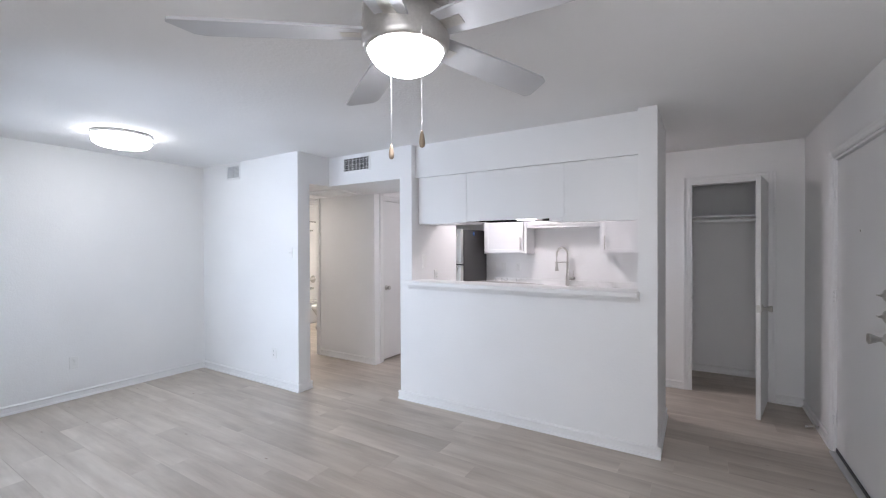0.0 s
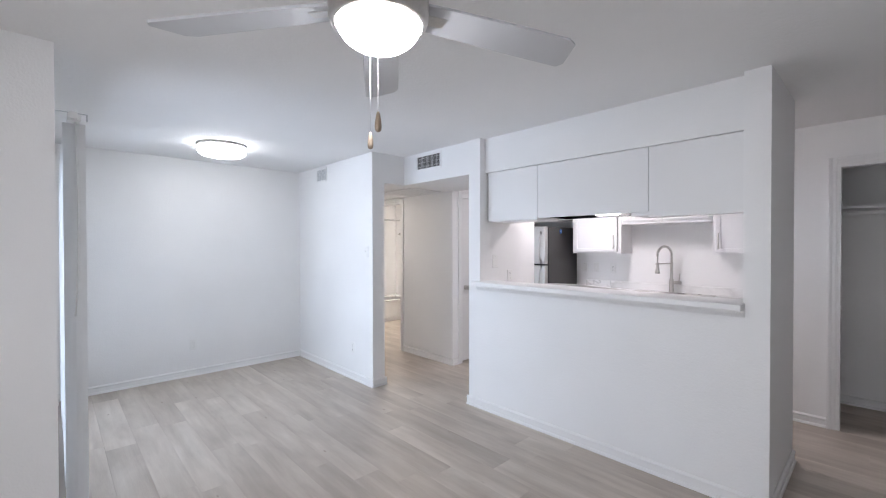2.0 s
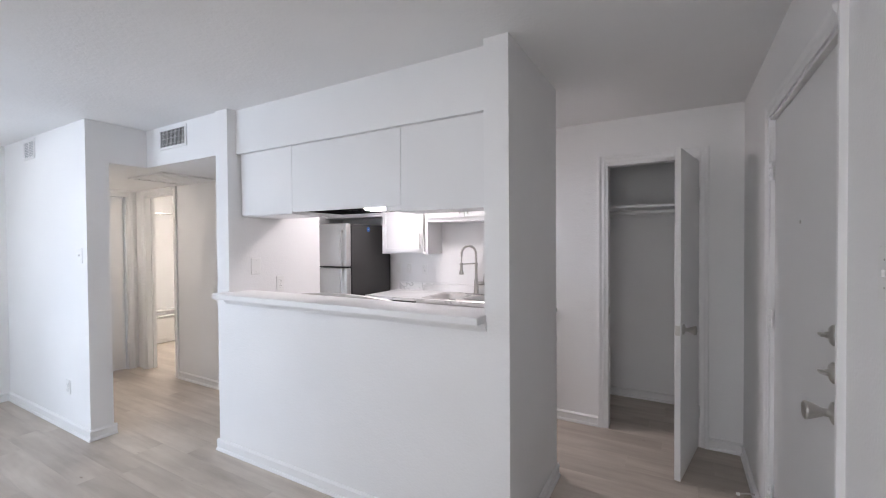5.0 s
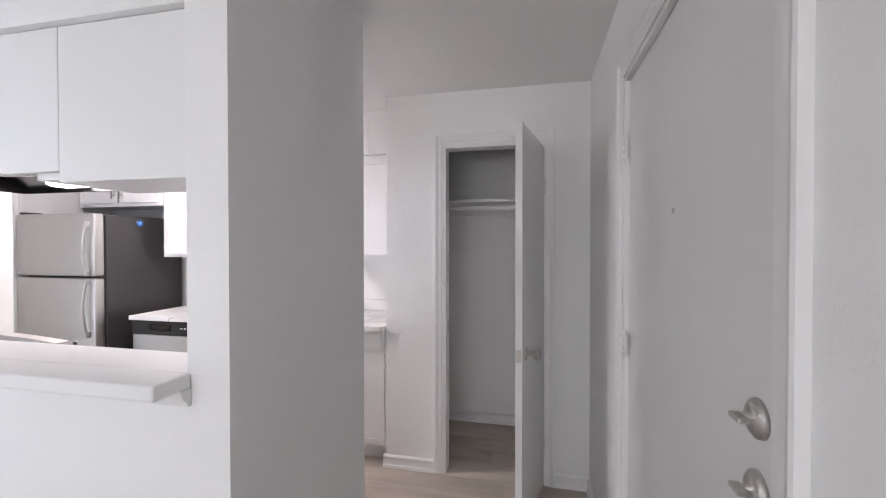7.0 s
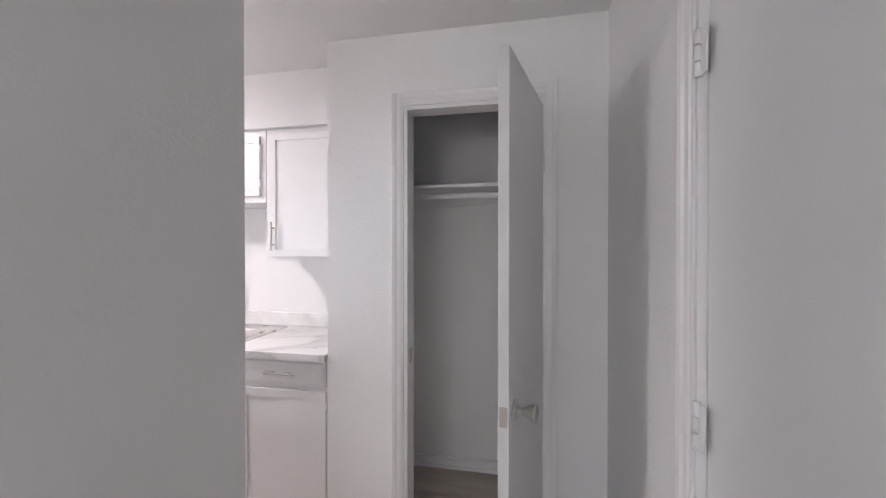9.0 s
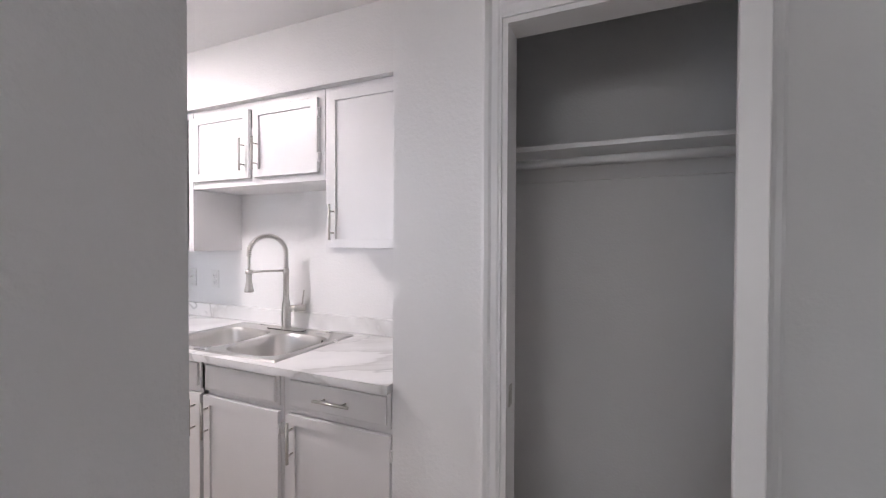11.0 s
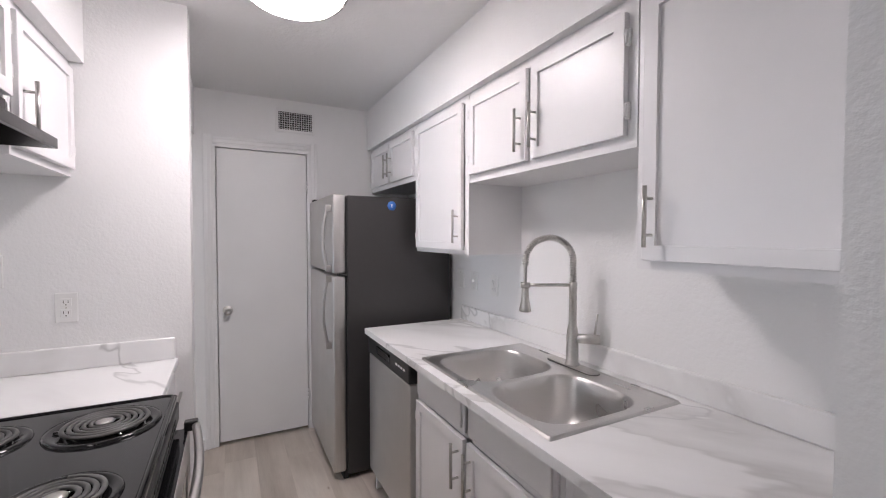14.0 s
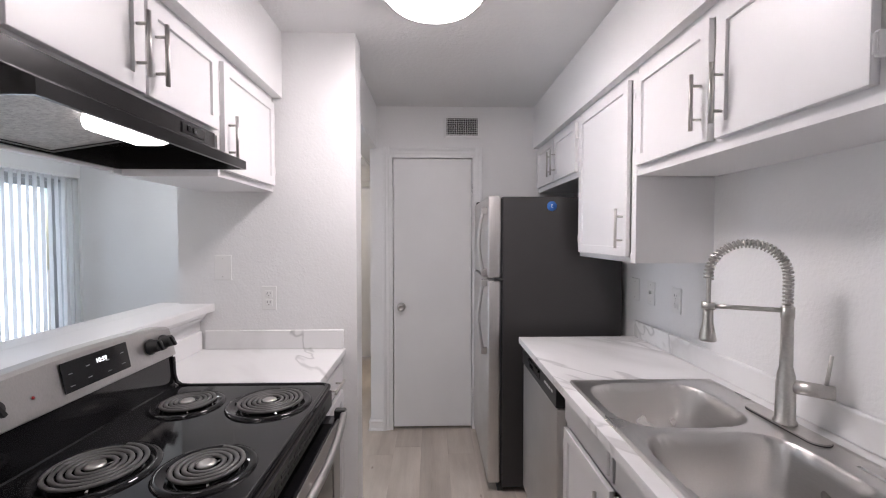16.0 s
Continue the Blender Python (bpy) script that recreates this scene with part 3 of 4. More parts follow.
part("wand", tube(bmesh.new(), [(-2.612, 2.215, 2.08), (-2.613, 2.225, 1.7), (-2.617, 2.222, 1.35), (-2.622, 2.21, 1.1)], 0.004, 8), PLASTIC, blind, "clear plastic tilt wand")


# ---- fittings on walls and ceilings ----
def outlet(m, kind, label):
    """A cover plate facing local -y: outlet, switch or blank."""
    o = thing("wall_outlet" if kind == "outlet" else "light_switch" if kind == "switch" else "cover_plate", label, "outlet" if kind == "outlet" else "switch" if kind == "switch" else "cover plate", m)
    w, h = (0.035, 0.0575) if kind != "blank" else (0.04, 0.06)
    part("plate", box(bmesh.new(), (-w, -0.006, -h), (w, 0, h), 0.003), PLASTIC, o)
    if kind == "outlet":
        for s in (-0.021, 0.021):
            r = part("socket", box(bmesh.new(), (-0.017, -0.0085, s - 0.015), (0.017, -0.006, s + 0.015), 0.001), PLASTIC, o)
            # socket holes are dark plates, their shade put into the colour
            part("slot", boxes(((-0.008, -0.0092, s - 0.003), (-0.006, -0.0086, s + 0.008)), ((0.006, -0.0092, s - 0.002), (0.008, -0.0086, s + 0.007)), ((-0.002, -0.0092, s - 0.011), (0.002, -0.0086, s - 0.007))), SLOT_SHADE, r)
    elif kind == "switch":
        part("toggle", box(bmesh.new(), (-0.004, -0.018, -0.004), (0.004, -0.006, 0.010), 0.001), PLASTIC, o)
    for s in ((-0.042, 0.042) if kind != "outlet" else (0.0,)):
        part("screw", tube(bmesh.new(), [(0, -0.0045, s), (0, -0.0072, s)], 0.0025, 8), NICKEL, o)
    return o


face_s, face_e, face_w, face_n = 0, 90, -90, 180      # turns about z: front to -y, +x, -x, +y
outlet(pose(WEST, 3.269, 0.352, 0, 0, face_e), "outlet", "white duplex outlet low on the nook wall")
outlet(pose(-3.506, 4.508, 1.39), "switch", "white toggle light switch by the hallway")
outlet(pose(-3.772, 4.508, 0.345), "outlet", "white duplex outlet low by the hallway")
outlet(pose(KX0, 5.328, 1.162, 0, 0, face_e), "outlet", "white duplex outlet above the short counter")
outlet(pose(KX0, 5.114, 1.307, 0, 0, face_e), "blank", "white blank cover plate on the kitchen wall")
outlet(pose(-2.125, NORTH, 1.165), "outlet", "white duplex outlet over the sink counter")
outlet(pose(-2.34, NORTH, 1.17), "switch", "white switch over the sink counter")
outlet(pose(-2.50, NORTH, 1.17), "blank", "white cover plate beside the refrigerator")
o = thing("light_switch", "white double toggle switch beside the front door", "switch", pose(EAST, 4.33, 1.40, 0, 0, face_w))
part("plate", box(bmesh.new(), (-0.058, -0.006, -0.0575), (0.058, 0, 0.0575), 0.003), PLASTIC, o)
for x in (-0.023, 0.023):
    part("toggle", box(bmesh.new(), (x - 0.004, -0.012, -0.006), (x + 0.004, -0.006, 0.009), 0.001), PLASTIC, o)
    for z in (-0.03, 0.03):
        part("screw", tube(bmesh.new(), [(x, -0.0045, z), (x, -0.0072, z)], 0.0025, 8), NICKEL, o)
outlet(pose(-2.48, 1.72, 0.33, 0, 0, face_e), "outlet", "white duplex outlet on the textured wall")


def grille(name, m, w, h, nx, nz, label, deep=True):
    """An air grille facing local -y with upright and level blades."""
    g = thing(name, label, "air vent", m)
    b = 0.02
    part("frame", boxes(((-w / 2, -0.008, 0), (-w / 2 + b, 0, h)), ((w / 2 - b, -0.008, 0), (w / 2, 0, h)), ((-w / 2 + b, -0.008, 0), (w / 2 - b, 0, b)), ((-w / 2 + b, -0.008, h - b), (w / 2 - b, 0, h)), bevel=0.0015), TRIM, g, "white metal frame")
    # no duct is cut; this sheet's tone stands for the shade behind the blades
    part("backing", boxes(((-w / 2 + b, -0.0015, b), (w / 2 - b, -0.0005, h - b))), SLOT_SHADE if deep else FRAME_METAL, g, "flat sheet toned for the shade in the duct")
    for i in range(nx):
        x = -w / 2 + b + (i + 0.5) * (w - 2 * b) / nx
        part("slat", boxes(((x - 0.0012, -0.0065, b), (x + 0.0012, -0.0035, h - b))), TRIM, g)
    for i in range(nz):
        z = b + (i + 0.5) * (h - 2 * b) / nz
        part("slat", boxes(((-w / 2 + b, -0.0034, z - 0.0012), (w / 2 - b, -0.0018, z + 0.0012))), TRIM, g)
    return g


grille("air_vent", pose(-2.995, 4.92, 2.222), 0.385, 0.166, 18, 3, "white supply air vent above the hallway opening")
grille("air_vent", pose(-3.385, 6.326, 2.18, 0, 0, face_e), 0.27, 0.165, 14, 8, "white supply air vent above the pantry door")
grille("air_vent", pose(-4.48, 4.508, 2.218), 0.26, 0.17, 1, 9, "small white louvred return vent on the nook wall", False)
# attic hatch in the lowered ceiling
h = thing("attic_hatch", "white framed access panel in the hallway ceiling", "access panel", pose(-3.79, 5.31, DROP))
part("frame", boxes(((-0.31, -0.23, -0.014), (0.31, -0.2, 0)), ((-0.31, 0.2, -0.014), (0.31, 0.23, 0)), ((-0.31, -0.2, -0.014), (-0.28, 0.2, 0)), ((0.28, -0.2, -0.014), (0.31, 0.2, 0)), bevel=0.002), TRIM, h)
for i in range(9):
    y = -0.18 + i * 0.045
    part("slat", boxes(((-0.28, y, -0.008), (0.28, y + 0.024, -0.003))), TRIM, h)


def flush_light(name, m, r, glass, label, bands=True):
    l = thing(name, label, "ceiling light", m)
    skirt = 0.022 if bands else 0.075
    part("pan", turned(bmesh.new(), [(0, 0), (r, 0), (r, -skirt), (r - 0.004, -skirt - 0.004), (r - 0.004, -0.004), (0, -0.004)], None, 48), NICKEL, l, "brushed nickel pan")
    part("diffuser", turned(bmesh.new(), [(r - 0.012, -0.012), (r - 0.010, -0.068), (r - 0.018, -0.084), (r * 0.82, -0.100), (r * 0.55, -0.113), (r * 0.25, -0.120), (0, -0.122)], None, 48), glass, l, "lit white glass diffuser")
    if bands:
        part("band", turned(bmesh.new(), [(r - 0.008, -0.060), (r, -0.060), (r, -0.067), (r - 0.008, -0.067), (r - 0.008, -0.060)], None, 48), NICKEL, l, "thin nickel band")
        for k in range(3):
            a = radians(20 + 120 * k)
            part("post", tube(bmesh.new(), [((r - 0.003) * math.cos(a), (r - 0.003) * math.sin(a), -0.02), ((r - 0.003) * math.cos(a), (r - 0.003) * math.sin(a), -0.061)], 0.003, 8), NICKEL, l)
    return l


flush_light("ceiling_light", pose(-4.13, 3.31, CEIL), 0.215, NOOK_GLASS, "round flush ceiling light with nickel bands, lit")
flush_light("ceiling_light", pose(-1.83, 6.11, CEIL), 0.195, KITCHEN_GLASS, "round flush kitchen ceiling light, lit", False)
# added fill light, tucked out of view behind the nook wall
flush_light("ceiling_light", pose(-4.72, 4.93, DROP), 0.14, HALL_FILL, "small round flush light, added unseen to brighten the hallway", False)
flush_light("ceiling_light", pose(-5.6, 6.4, CEIL), 0.18, BATH_GLASS, "round flush bathroom ceiling light, lit", False)

# ceiling fan with five blades
fan = thing("ceiling_fan", "brushed nickel ceiling fan with grey blades and lit bowl", "ceiling fan", pose(-0.77, 2.785, -0.025))
part("canopy", turned(bmesh.new(), [(0, 2.434), (0.085, 2.434), (0.082, 2.37), (0.05, 2.345), (0.04, 2.34), (0.04, 2.33), (0, 2.33)]), NICKEL, fan)
part("motor_housing", turned(bmesh.new(), [(0, 2.33), (0.09, 2.33), (0.128, 2.31), (0.134, 2.29), (0.134, 2.232), (0.128, 2.23), (0.128, 2.226), (0.134, 2.224), (0.134, 2.19), (0, 2.19)], None, 48), NICKEL, fan, "brushed nickel motor housing")
part("light_kit", turned(bmesh.new(), [(0, 2.186), (0.134, 2.186), (0.137, 2.14), (0.136, 2.105), (0.130, 2.088), (0.121, 2.082), (0.114, 2.09), (0.112, 2.14), (0, 2.14)], None, 48), NICKEL, fan, "brushed nickel light kit ring")
part("bowl", turned(bmesh.new(), [(0.1165 * math.cos(a), 2.096 - 0.079 * math.sin(a)) for a in (radians(10 * k) for k in range(9))] + [(0, 2.017)], None, 40), FAN_GLASS, fan, "lit white glass bowl")
for k in range(5):
    turn = Matrix.Rotation(radians(72.5 + 72 * k), 4, "Z") @ Matrix.Translation((0, 0, 2.14)) @ Matrix.Rotation(radians(-9), 4, "X")
    bm = bmesh.new()
    prism(bm, [(0.11, -0.052), (0.20, -0.058), (0.45, -0.067), (0.62, -0.07), (0.655, -0.055), (0.69, 0.045), (0.675, 0.068), (0.45, 0.065), (0.20, 0.055), (0.11, 0.048)], Matrix.Translation((0, 0, -0.004)), 0.008)
    part("blade", bm, BLADE, fan, "grey fan blade", turn)
    part("blade_iron", boxes(((0.10, -0.02, -0.006), (0.2, 0.02, -0.0045)), bevel=0), NICKEL, fan, "", turn)
for (dx, dy), zb, lab in (((0.119, -0.086), 1.757, "brown wooden pull"), ((-0.075, 0.02), 1.765, "pale wooden pull")):
    bm = bmesh.new()
    for k in range(int((2.10 - zb - 0.046) / 0.006)):
        bmesh.ops.create_icosphere(bm, subdivisions=1, radius=0.0016, matrix=Matrix.Translation((dx, dy, 2.10 - k * 0.006)))
    ch = part("pull_chain", bm, CHROME, fan, "beaded metal pull chain")
    part("pull", turned(bmesh.new(), [(0, 0.050), (0.003, 0.048), (0.0055, 0.038), (0.008, 0.023), (0.0088, 0.012), (0.007, 0.003), (0.003, 0), (0, 0)], pose(dx, dy, zb), 16), WOOD, ch, lab)


# ---- kitchen: cabinets ----
def bar_pull(parent, m, length=0.16):
    """A bar handle along local z standing off to local -y."""
    bm = tube(bmesh.new(), [(0, -0.03, -length / 2), (0, -0.03, length / 2)], 0.0058, 12)
    for s in (-1, 1):
        tube(bm, [(0, 0, s * length * 0.3), (0, -0.027, s * length * 0.3)], 0.0042, 10)
    return part("handle", bm, NICKEL, parent, "brushed nickel bar handle", m)


def shaker(bm, x0, x1, z0, z1, rail=0.055, t=0.019):
    """A door with a recessed middle panel, in one piece."""
    box(bm, (x0, -t, z0), (x1, 0, z1), 0.0015, 1)
    bm.normal_update()
    front = max(bm.faces, key=lambda f: -f.normal.y * f.calc_area())
    bmesh.ops.inset_region(bm, faces=[front], thickness=rail - 0.0015, depth=0.0)
    bmesh.ops.inset_region(bm, faces=[front], thickness=0.0012, depth=-0.0085)
    return bm


def ring_slab(bm, o0, o1, h0, h1, z0, z1):
    """A slab between z0 and z1 with a rectangular hole."""
    rect = lambda a, b, z: [bm.verts.new((x, y, z)) for x, y in ((a[0], a[1]), (b[0], a[1]), (b[0], b[1]), (a[0], b[1]))]
    ot, ob_, it, ib = rect(o0, o1, z1), rect(o0, o1, z0), rect(h0, h1, z1), rect(h0, h1, z0)
    for i in range(4):
        j = (i + 1) % 4
        bm.faces.new((ot[i], ot[j], it[j], it[i]))
        bm.faces.new((ob_[j], ob_[i], ib[i], ib[j]))
        bm.faces.new((ob_[i], ob_[j], ot[j], ot[i]))
        bm.faces.new((it[i], it[j], ib[j], ib[i]))
    return bm


def slab_front(bm, x0, x1, z0, z1, t=0.019):
    box(bm, (x0, -t * 0.55, z0), (x1, 0, z1), 0.002, 1)
    box(bm, (x0 + 0.014, -t, z0 + 0.014), (x1 - 0.014, -t * 0.5, z1 - 0.014), 0.004, 2)
    return bm


def cabinet(name, label, m, w, h, d, fronts, group, toe=0.0, hinges=True):
    """A cabinet whose front faces local -y and whose lower left front corner is the origin. fronts: (kind, x0, x1, z0, z1, handle side)."""
    c = thing(name, label, "cabinet", m, group)
    t = 0.016
    boards = [("side_panel", (0, 0.02, toe), (t, d, h)), ("side_panel", (w - t, 0.02, toe), (w, d, h)), ("bottom_panel", (t, 0.02, toe), (w - t, d, toe + t)), ("back_panel", (t, d - 0.006, toe + t), (w - t, d, h - t))]
    boards.append(("top_panel", (t, 0.02 if not toe else d - 0.03, h - t), (w - t, d, h)))
    for board, lo, hi in boards:
        part(board, box(bmesh.new(), lo, hi, 0.0), CABINET, c)
    f = 0.036
    fr = boxes(((0, 0, toe), (f, 0.02, h)), ((w - f, 0, toe), (w, 0.02, h)), ((f, 0, toe), (w - f, 0.02, toe + f)), ((f, 0, h - f), (w - f, 0.02, h)))
    for kind, x0, x1, z0, z1, side in fronts:
        if x0 > f:
            box(fr, (x0 - 0.022, 0, toe + f), (x0 + 0.012, 0.02, h - f))
        if kind != "door" and z0 > toe + 0.2:
            box(fr, (max(x0, f), 0.001, z0 - 0.02), (min(x1, w - f), 0.02, z0 + 0.01))
    part("face_frame", fr, CABINET, c)
    if toe:
        part("toe_kick", boxes(((0, 0.07, 0), (w, 0.085, toe))), CABINET, c, "scuffed white toe board")
    for kind, x0, x1, z0, z1, side in fronts:
        if kind == "door":
            p = part("door", shaker(bmesh.new(), x0, x1, z0, z1), CABINET, c, "white shaker door", pose(0, -0.001, 0))
            if side:
                hx = x0 + 0.03 if "l" in side else x1 - 0.03
                hz = z0 + 0.115 if "b" in side else z1 - 0.1
                bar_pull(p, pose(hx, -0.0185, hz))
                if hinges:
                    ox = x1 + 0.004 if "l" in side else x0 - 0.004
                    for z in (z0 + 0.07, z1 - 0.07):
                        bm = boxes(((ox - 0.005, -0.014, z - 0.024), (ox + 0.005, 0.001, z + 0.024)), bevel=0.002)
                        tube(bm, [(ox, -0.016, z - 0.018), (ox, -0.016, z + 0.018)], 0.004, 8)
                        part("hinge", bm, TRIM, p, "painted hinge")
        else:
            p = part("drawer_front", slab_front(bmesh.new(), x0, x1, z0, z1), CABINET, c, "white drawer front", pose(0, -0.001, 0))
            if side:
                bar_pull(p, pose((x0 + x1) / 2, -0.019, (z0 + z1) / 2) @ Matrix.Rotation(radians(90), 4, "Y"))
    return c


CT0, CT1 = 0.89, 0.92          # counter underside and top
G1, G2, G3 = "wall cabinets over the sink", "base cabinets on the sink wall", "cabinets over the pass-through"
UF = 6.895
cabinet("wall_cabinet", "white two-door cabinet above the refrigerator", pose(-3.375, UF, 1.775), 0.87, 0.33, 0.31, [("door", 0.03, 0.43, 0.03, 0.30, "rb"), ("door", 0.45, 0.84, 0.03, 0.30, "lb")], G1)
cabinet("wall_cabinet", "tall white one-door wall cabinet beside the refrigerator", pose(-2.497, UF, 1.35), 0.607, 0.755, 0.31, [("door", 0.025, 0.565, 0.022, 0.722, "rb")], G1)
cabinet("wall_cabinet", "short white two-door cabinet over the sink", pose(-1.885, UF, 1.688), 0.90, 0.417, 0.31, [("door", 0.022, 0.435, 0.035, 0.378, "rb"), ("door", 0.462, 0.87, 0.035, 0.378, "lb")], G1)
cabinet("wall_cabinet", "tall white one-door wall cabinet beside the entry wall", pose(-0.98, UF, 1.352), 0.534, 0.753, 0.31, [("door", 0.028, 0.505, 0.025, 0.723, "lb")], G1)
BF = 6.625
cabinet("base_cabinet", "white sink base cabinet with two doors", pose(-1.868, BF, 0), 0.903, CT0, 0.58, [("front", 0.018, 0.425, 0.747, 0.879, ""), ("front", 0.449, 0.888, 0.747, 0.879, ""), ("door", 0.018, 0.425, 0.125, 0.727, "rt"), ("door", 0.449, 0.888, 0.125, 0.727, "lt")], G2, 0.1)
cabinet("base_cabinet", "white base cabinet with one drawer and door", pose(-0.963, BF, 0), 0.516, CT0, 0.578, [("front", 0.03, 0.50, 0.747, 0.879, "h"), ("door", 0.03, 0.50, 0.125, 0.727, "lt")], G2, 0.1)
# pass-through side, fronts to the north
SF = 5.352
south = lambda x1, z: pose(x1, SF, z, 0, 0, 180)
cabinet("wall_cabinet", "white one-door cabinet at the hallway end", south(-1.776, 1.665), 0.507, 0.44, 0.33, [("door", 0.014, 0.482, 0.025, 0.405, "lb")], G3)
cabinet("wall_cabinet", "white two-door cabinet above the range hood", south(-1.012, 1.806), 0.762, 0.299, 0.33, [("door", 0.022, 0.374, 0.012, 0.268, "rb"), ("door", 0.386, 0.740, 0.012, 0.268, "lb")], G3)
cabinet("wall_cabinet", "white one-door cabinet at the entry end", south(KX1, 1.655), 0.659, 0.45, 0.33, [("door", 0.022, 0.63, 0.025, 0.41, "rb")], G3)
# flat white back panels of those cabinets, seen from the living room
for x0, x1, z in ((KX0 + 0.018, -1.747, 1.67), (-1.7445, -0.886, 1.676), (-0.8835, KX1 - 0.002, 1.642)):
    structure("panel", box(bmesh.new(), (x0, 4.995, z), (x1, 5.018, DROP - 0.002), 0.002), TRIM, "flat white painted cabinet back panel", "panel")
STX0, STX1 = -1.815, -1.055
cabinet("base_cabinet", "narrow white base cabinet beside the stove", pose(STX0 - 0.006, 5.66, 0, 0, 0, 180), 0.462, CT0, 0.6, [("front", 0.03, 0.44, 0.747, 0.879, "h"), ("door", 0.03, 0.44, 0.125, 0.727, "lt")], "base cabinets by the stove", 0.1)
cabinet("base_cabinet", "white base cabinet between stove and entry", pose(KX1, 5.66, 0, 0, 0, 180), 0.699, CT0, 0.6, [("front", 0.03, 0.67, 0.747, 0.879, "h"), ("door", 0.03, 0.67, 0.125, 0.727, "lt")], "base cabinets by the stove", 0.1)

# counters
SKX0, SKX1, SKY0, SKY1 = -1.79, -0.998, 6.605, 7.133
HX0, HX1, HY0, HY1 = SKX0 + 0.02, SKX1 - 0.02, SKY0 + 0.02, SKY1 - 0.02
CE0, CE1, CF = -2.475, -0.447, 6.563
c = thing("countertop", "white marble-look laminate counter along the sink wall", "countertop")
part("slab", ring_slab(bmesh.new(), (CE0, CF), (CE1, NORTH), (HX0, HY0), (HX1, HY1), CT0, CT1), MARBLE, c)
part("backsplash", box(bmesh.new(), (CE0, NORTH - 0.022, CT1), (CE1, NORTH, CT1 + 0.088), 0.006), MARBLE, c, "low marble-look backsplash")
c = thing("countertop", "short marble-look counter between stove and wall", "countertop")
part("slab", box(bmesh.new(), (KX0, 5.0, CT0), (STX0 - 0.004, 5.688, CT1), 0.004), MARBLE, c)
part("backsplash", box(bmesh.new(), (KX0, 5.03, CT1), (KX0 + 0.02, 5.68, CT1 + 0.09), 0.004), MARBLE, c)
part("backsplash", box(bmesh.new(), (KX0 + 0.021, 5.001, CT1), (STX0 - 0.004, 5.022, CT1 + 0.09), 0.004), MARBLE, c)
c = thing("countertop", "marble-look counter between stove and entry", "countertop")
part("slab", box(bmesh.new(), (STX1 + 0.004, 5.0, CT0), (KX1, 5.688, CT1), 0.004), MARBLE, c)
part("backsplash", box(bmesh.new(), (STX1 + 0.004, 5.001, CT1), (KX1, 5.022, CT1 + 0.09), 0.004), MARBLE, c)


# ---- sink and faucet ----
def bowl_depth(x, y, cx, cy, hw, hh):
    """Depth of a rounded-square bowl at x, y."""
    dx, dy = abs(x - cx) / hw, abs(y - cy) / hh
    r = (dx ** 3.6 + dy ** 3.6) ** (1 / 3.6)
    if r >= 1:
        return 0.0
    wall = min(1.0, (1 - r) / 0.34)
    s = 1 - (1 - wall) ** 2.4
    return 0.16 * s + 0.012 * max(0.0, 1 - math.hypot(dx, dy))


sink = thing("sink", "stainless steel double-bowl drop-in kitchen sink", "sink", pose((SKX0 + SKX1) / 2, (SKY0 + SKY1) / 2, CT1))
sw, sh = (SKX1 - SKX0) / 2, (SKY1 - SKY0) / 2
bm = bmesh.new()
NX, NY = 150, 100
grid = []
for j in range(NY + 1):
    row = []
    for i in range(NX + 1):
        x, y = -sw + 2 * sw * i / NX, -sh + 2 * sh * j / NY
        z = 0.006 - bowl_depth(x, y, -0.187, -0.035, 0.172, 0.195) - bowl_depth(x, y, 0.187, -0.035, 0.172, 0.195)
        if i in (0, NX) or j in (0, NY):
            z = 0.0
        elif i in (1, NX - 1) or j in (1, NY - 1):
            z = 0.0095
        row.append(bm.verts.new((x, y, z)))
    grid.append(row)
for j in range(NY):
    for i in range(NX):
        bm.faces.new((grid[j][i], grid[j][i + 1], grid[j + 1][i + 1], grid[j + 1][i])).smooth = True
basin = part("basin", bm, SINK_STEEL, sink)
for s in (-1, 1):
    part("drain", turned(bmesh.new(), [(0.045, 0.001), (0.042, 0.004), (0.034, 0.003), (0.03, -0.002), (0.012, -0.002), (0.01, 0.004), (0, 0.004)], pose(s * 0.187, -0.035, -0.170), 28), CHROME, sink, "round metal drain strainer")

fx, fy, fz = -1.418, 7.092, CT1 + 0.006
faucet = thing("faucet", "brushed nickel spring pull-down kitchen faucet", "faucet", pose(fx, fy, fz))
bm = bmesh.new()
prism(bm, [((0.1 if math.cos(a) > 0 else -0.1) + 0.028 * math.cos(a), 0.028 * math.sin(a)) for a in (2 * math.pi * (k + 0.5) / 28 for k in range(28))], Matrix(), 0.007)
part("base_plate", bm, NICKEL, faucet)
# slightly larger dark layer, added to outline the base plate's edge
bm = bmesh.new()
prism(bm, [((0.1 if math.cos(a) > 0 else -0.1) + 0.0295 * math.cos(a), 0.0295 * math.sin(a)) for a in (2 * math.pi * (k + 0.5) / 28 for k in range(28))], Matrix.Translation((0, 0, -0.0005)), 0.003)
part("gasket", bm, BLACK, faucet, "thin dark layer showing round the plate's foot")
part("body", turned(bmesh.new(), [(0, 0.006), (0.029, 0.006), (0.029, 0.012), (0.024, 0.016), (0.023, 0.12), (0.021, 0.142), (0.0155, 0.165), (0.0145, 0.30), (0.0165, 0.302), (0.0165, 0.332), (0, 0.332)], None, 24), NICKEL, faucet)
sd = Vector((-0.47, -0.88, 0)).normalized()
AR = 0.094


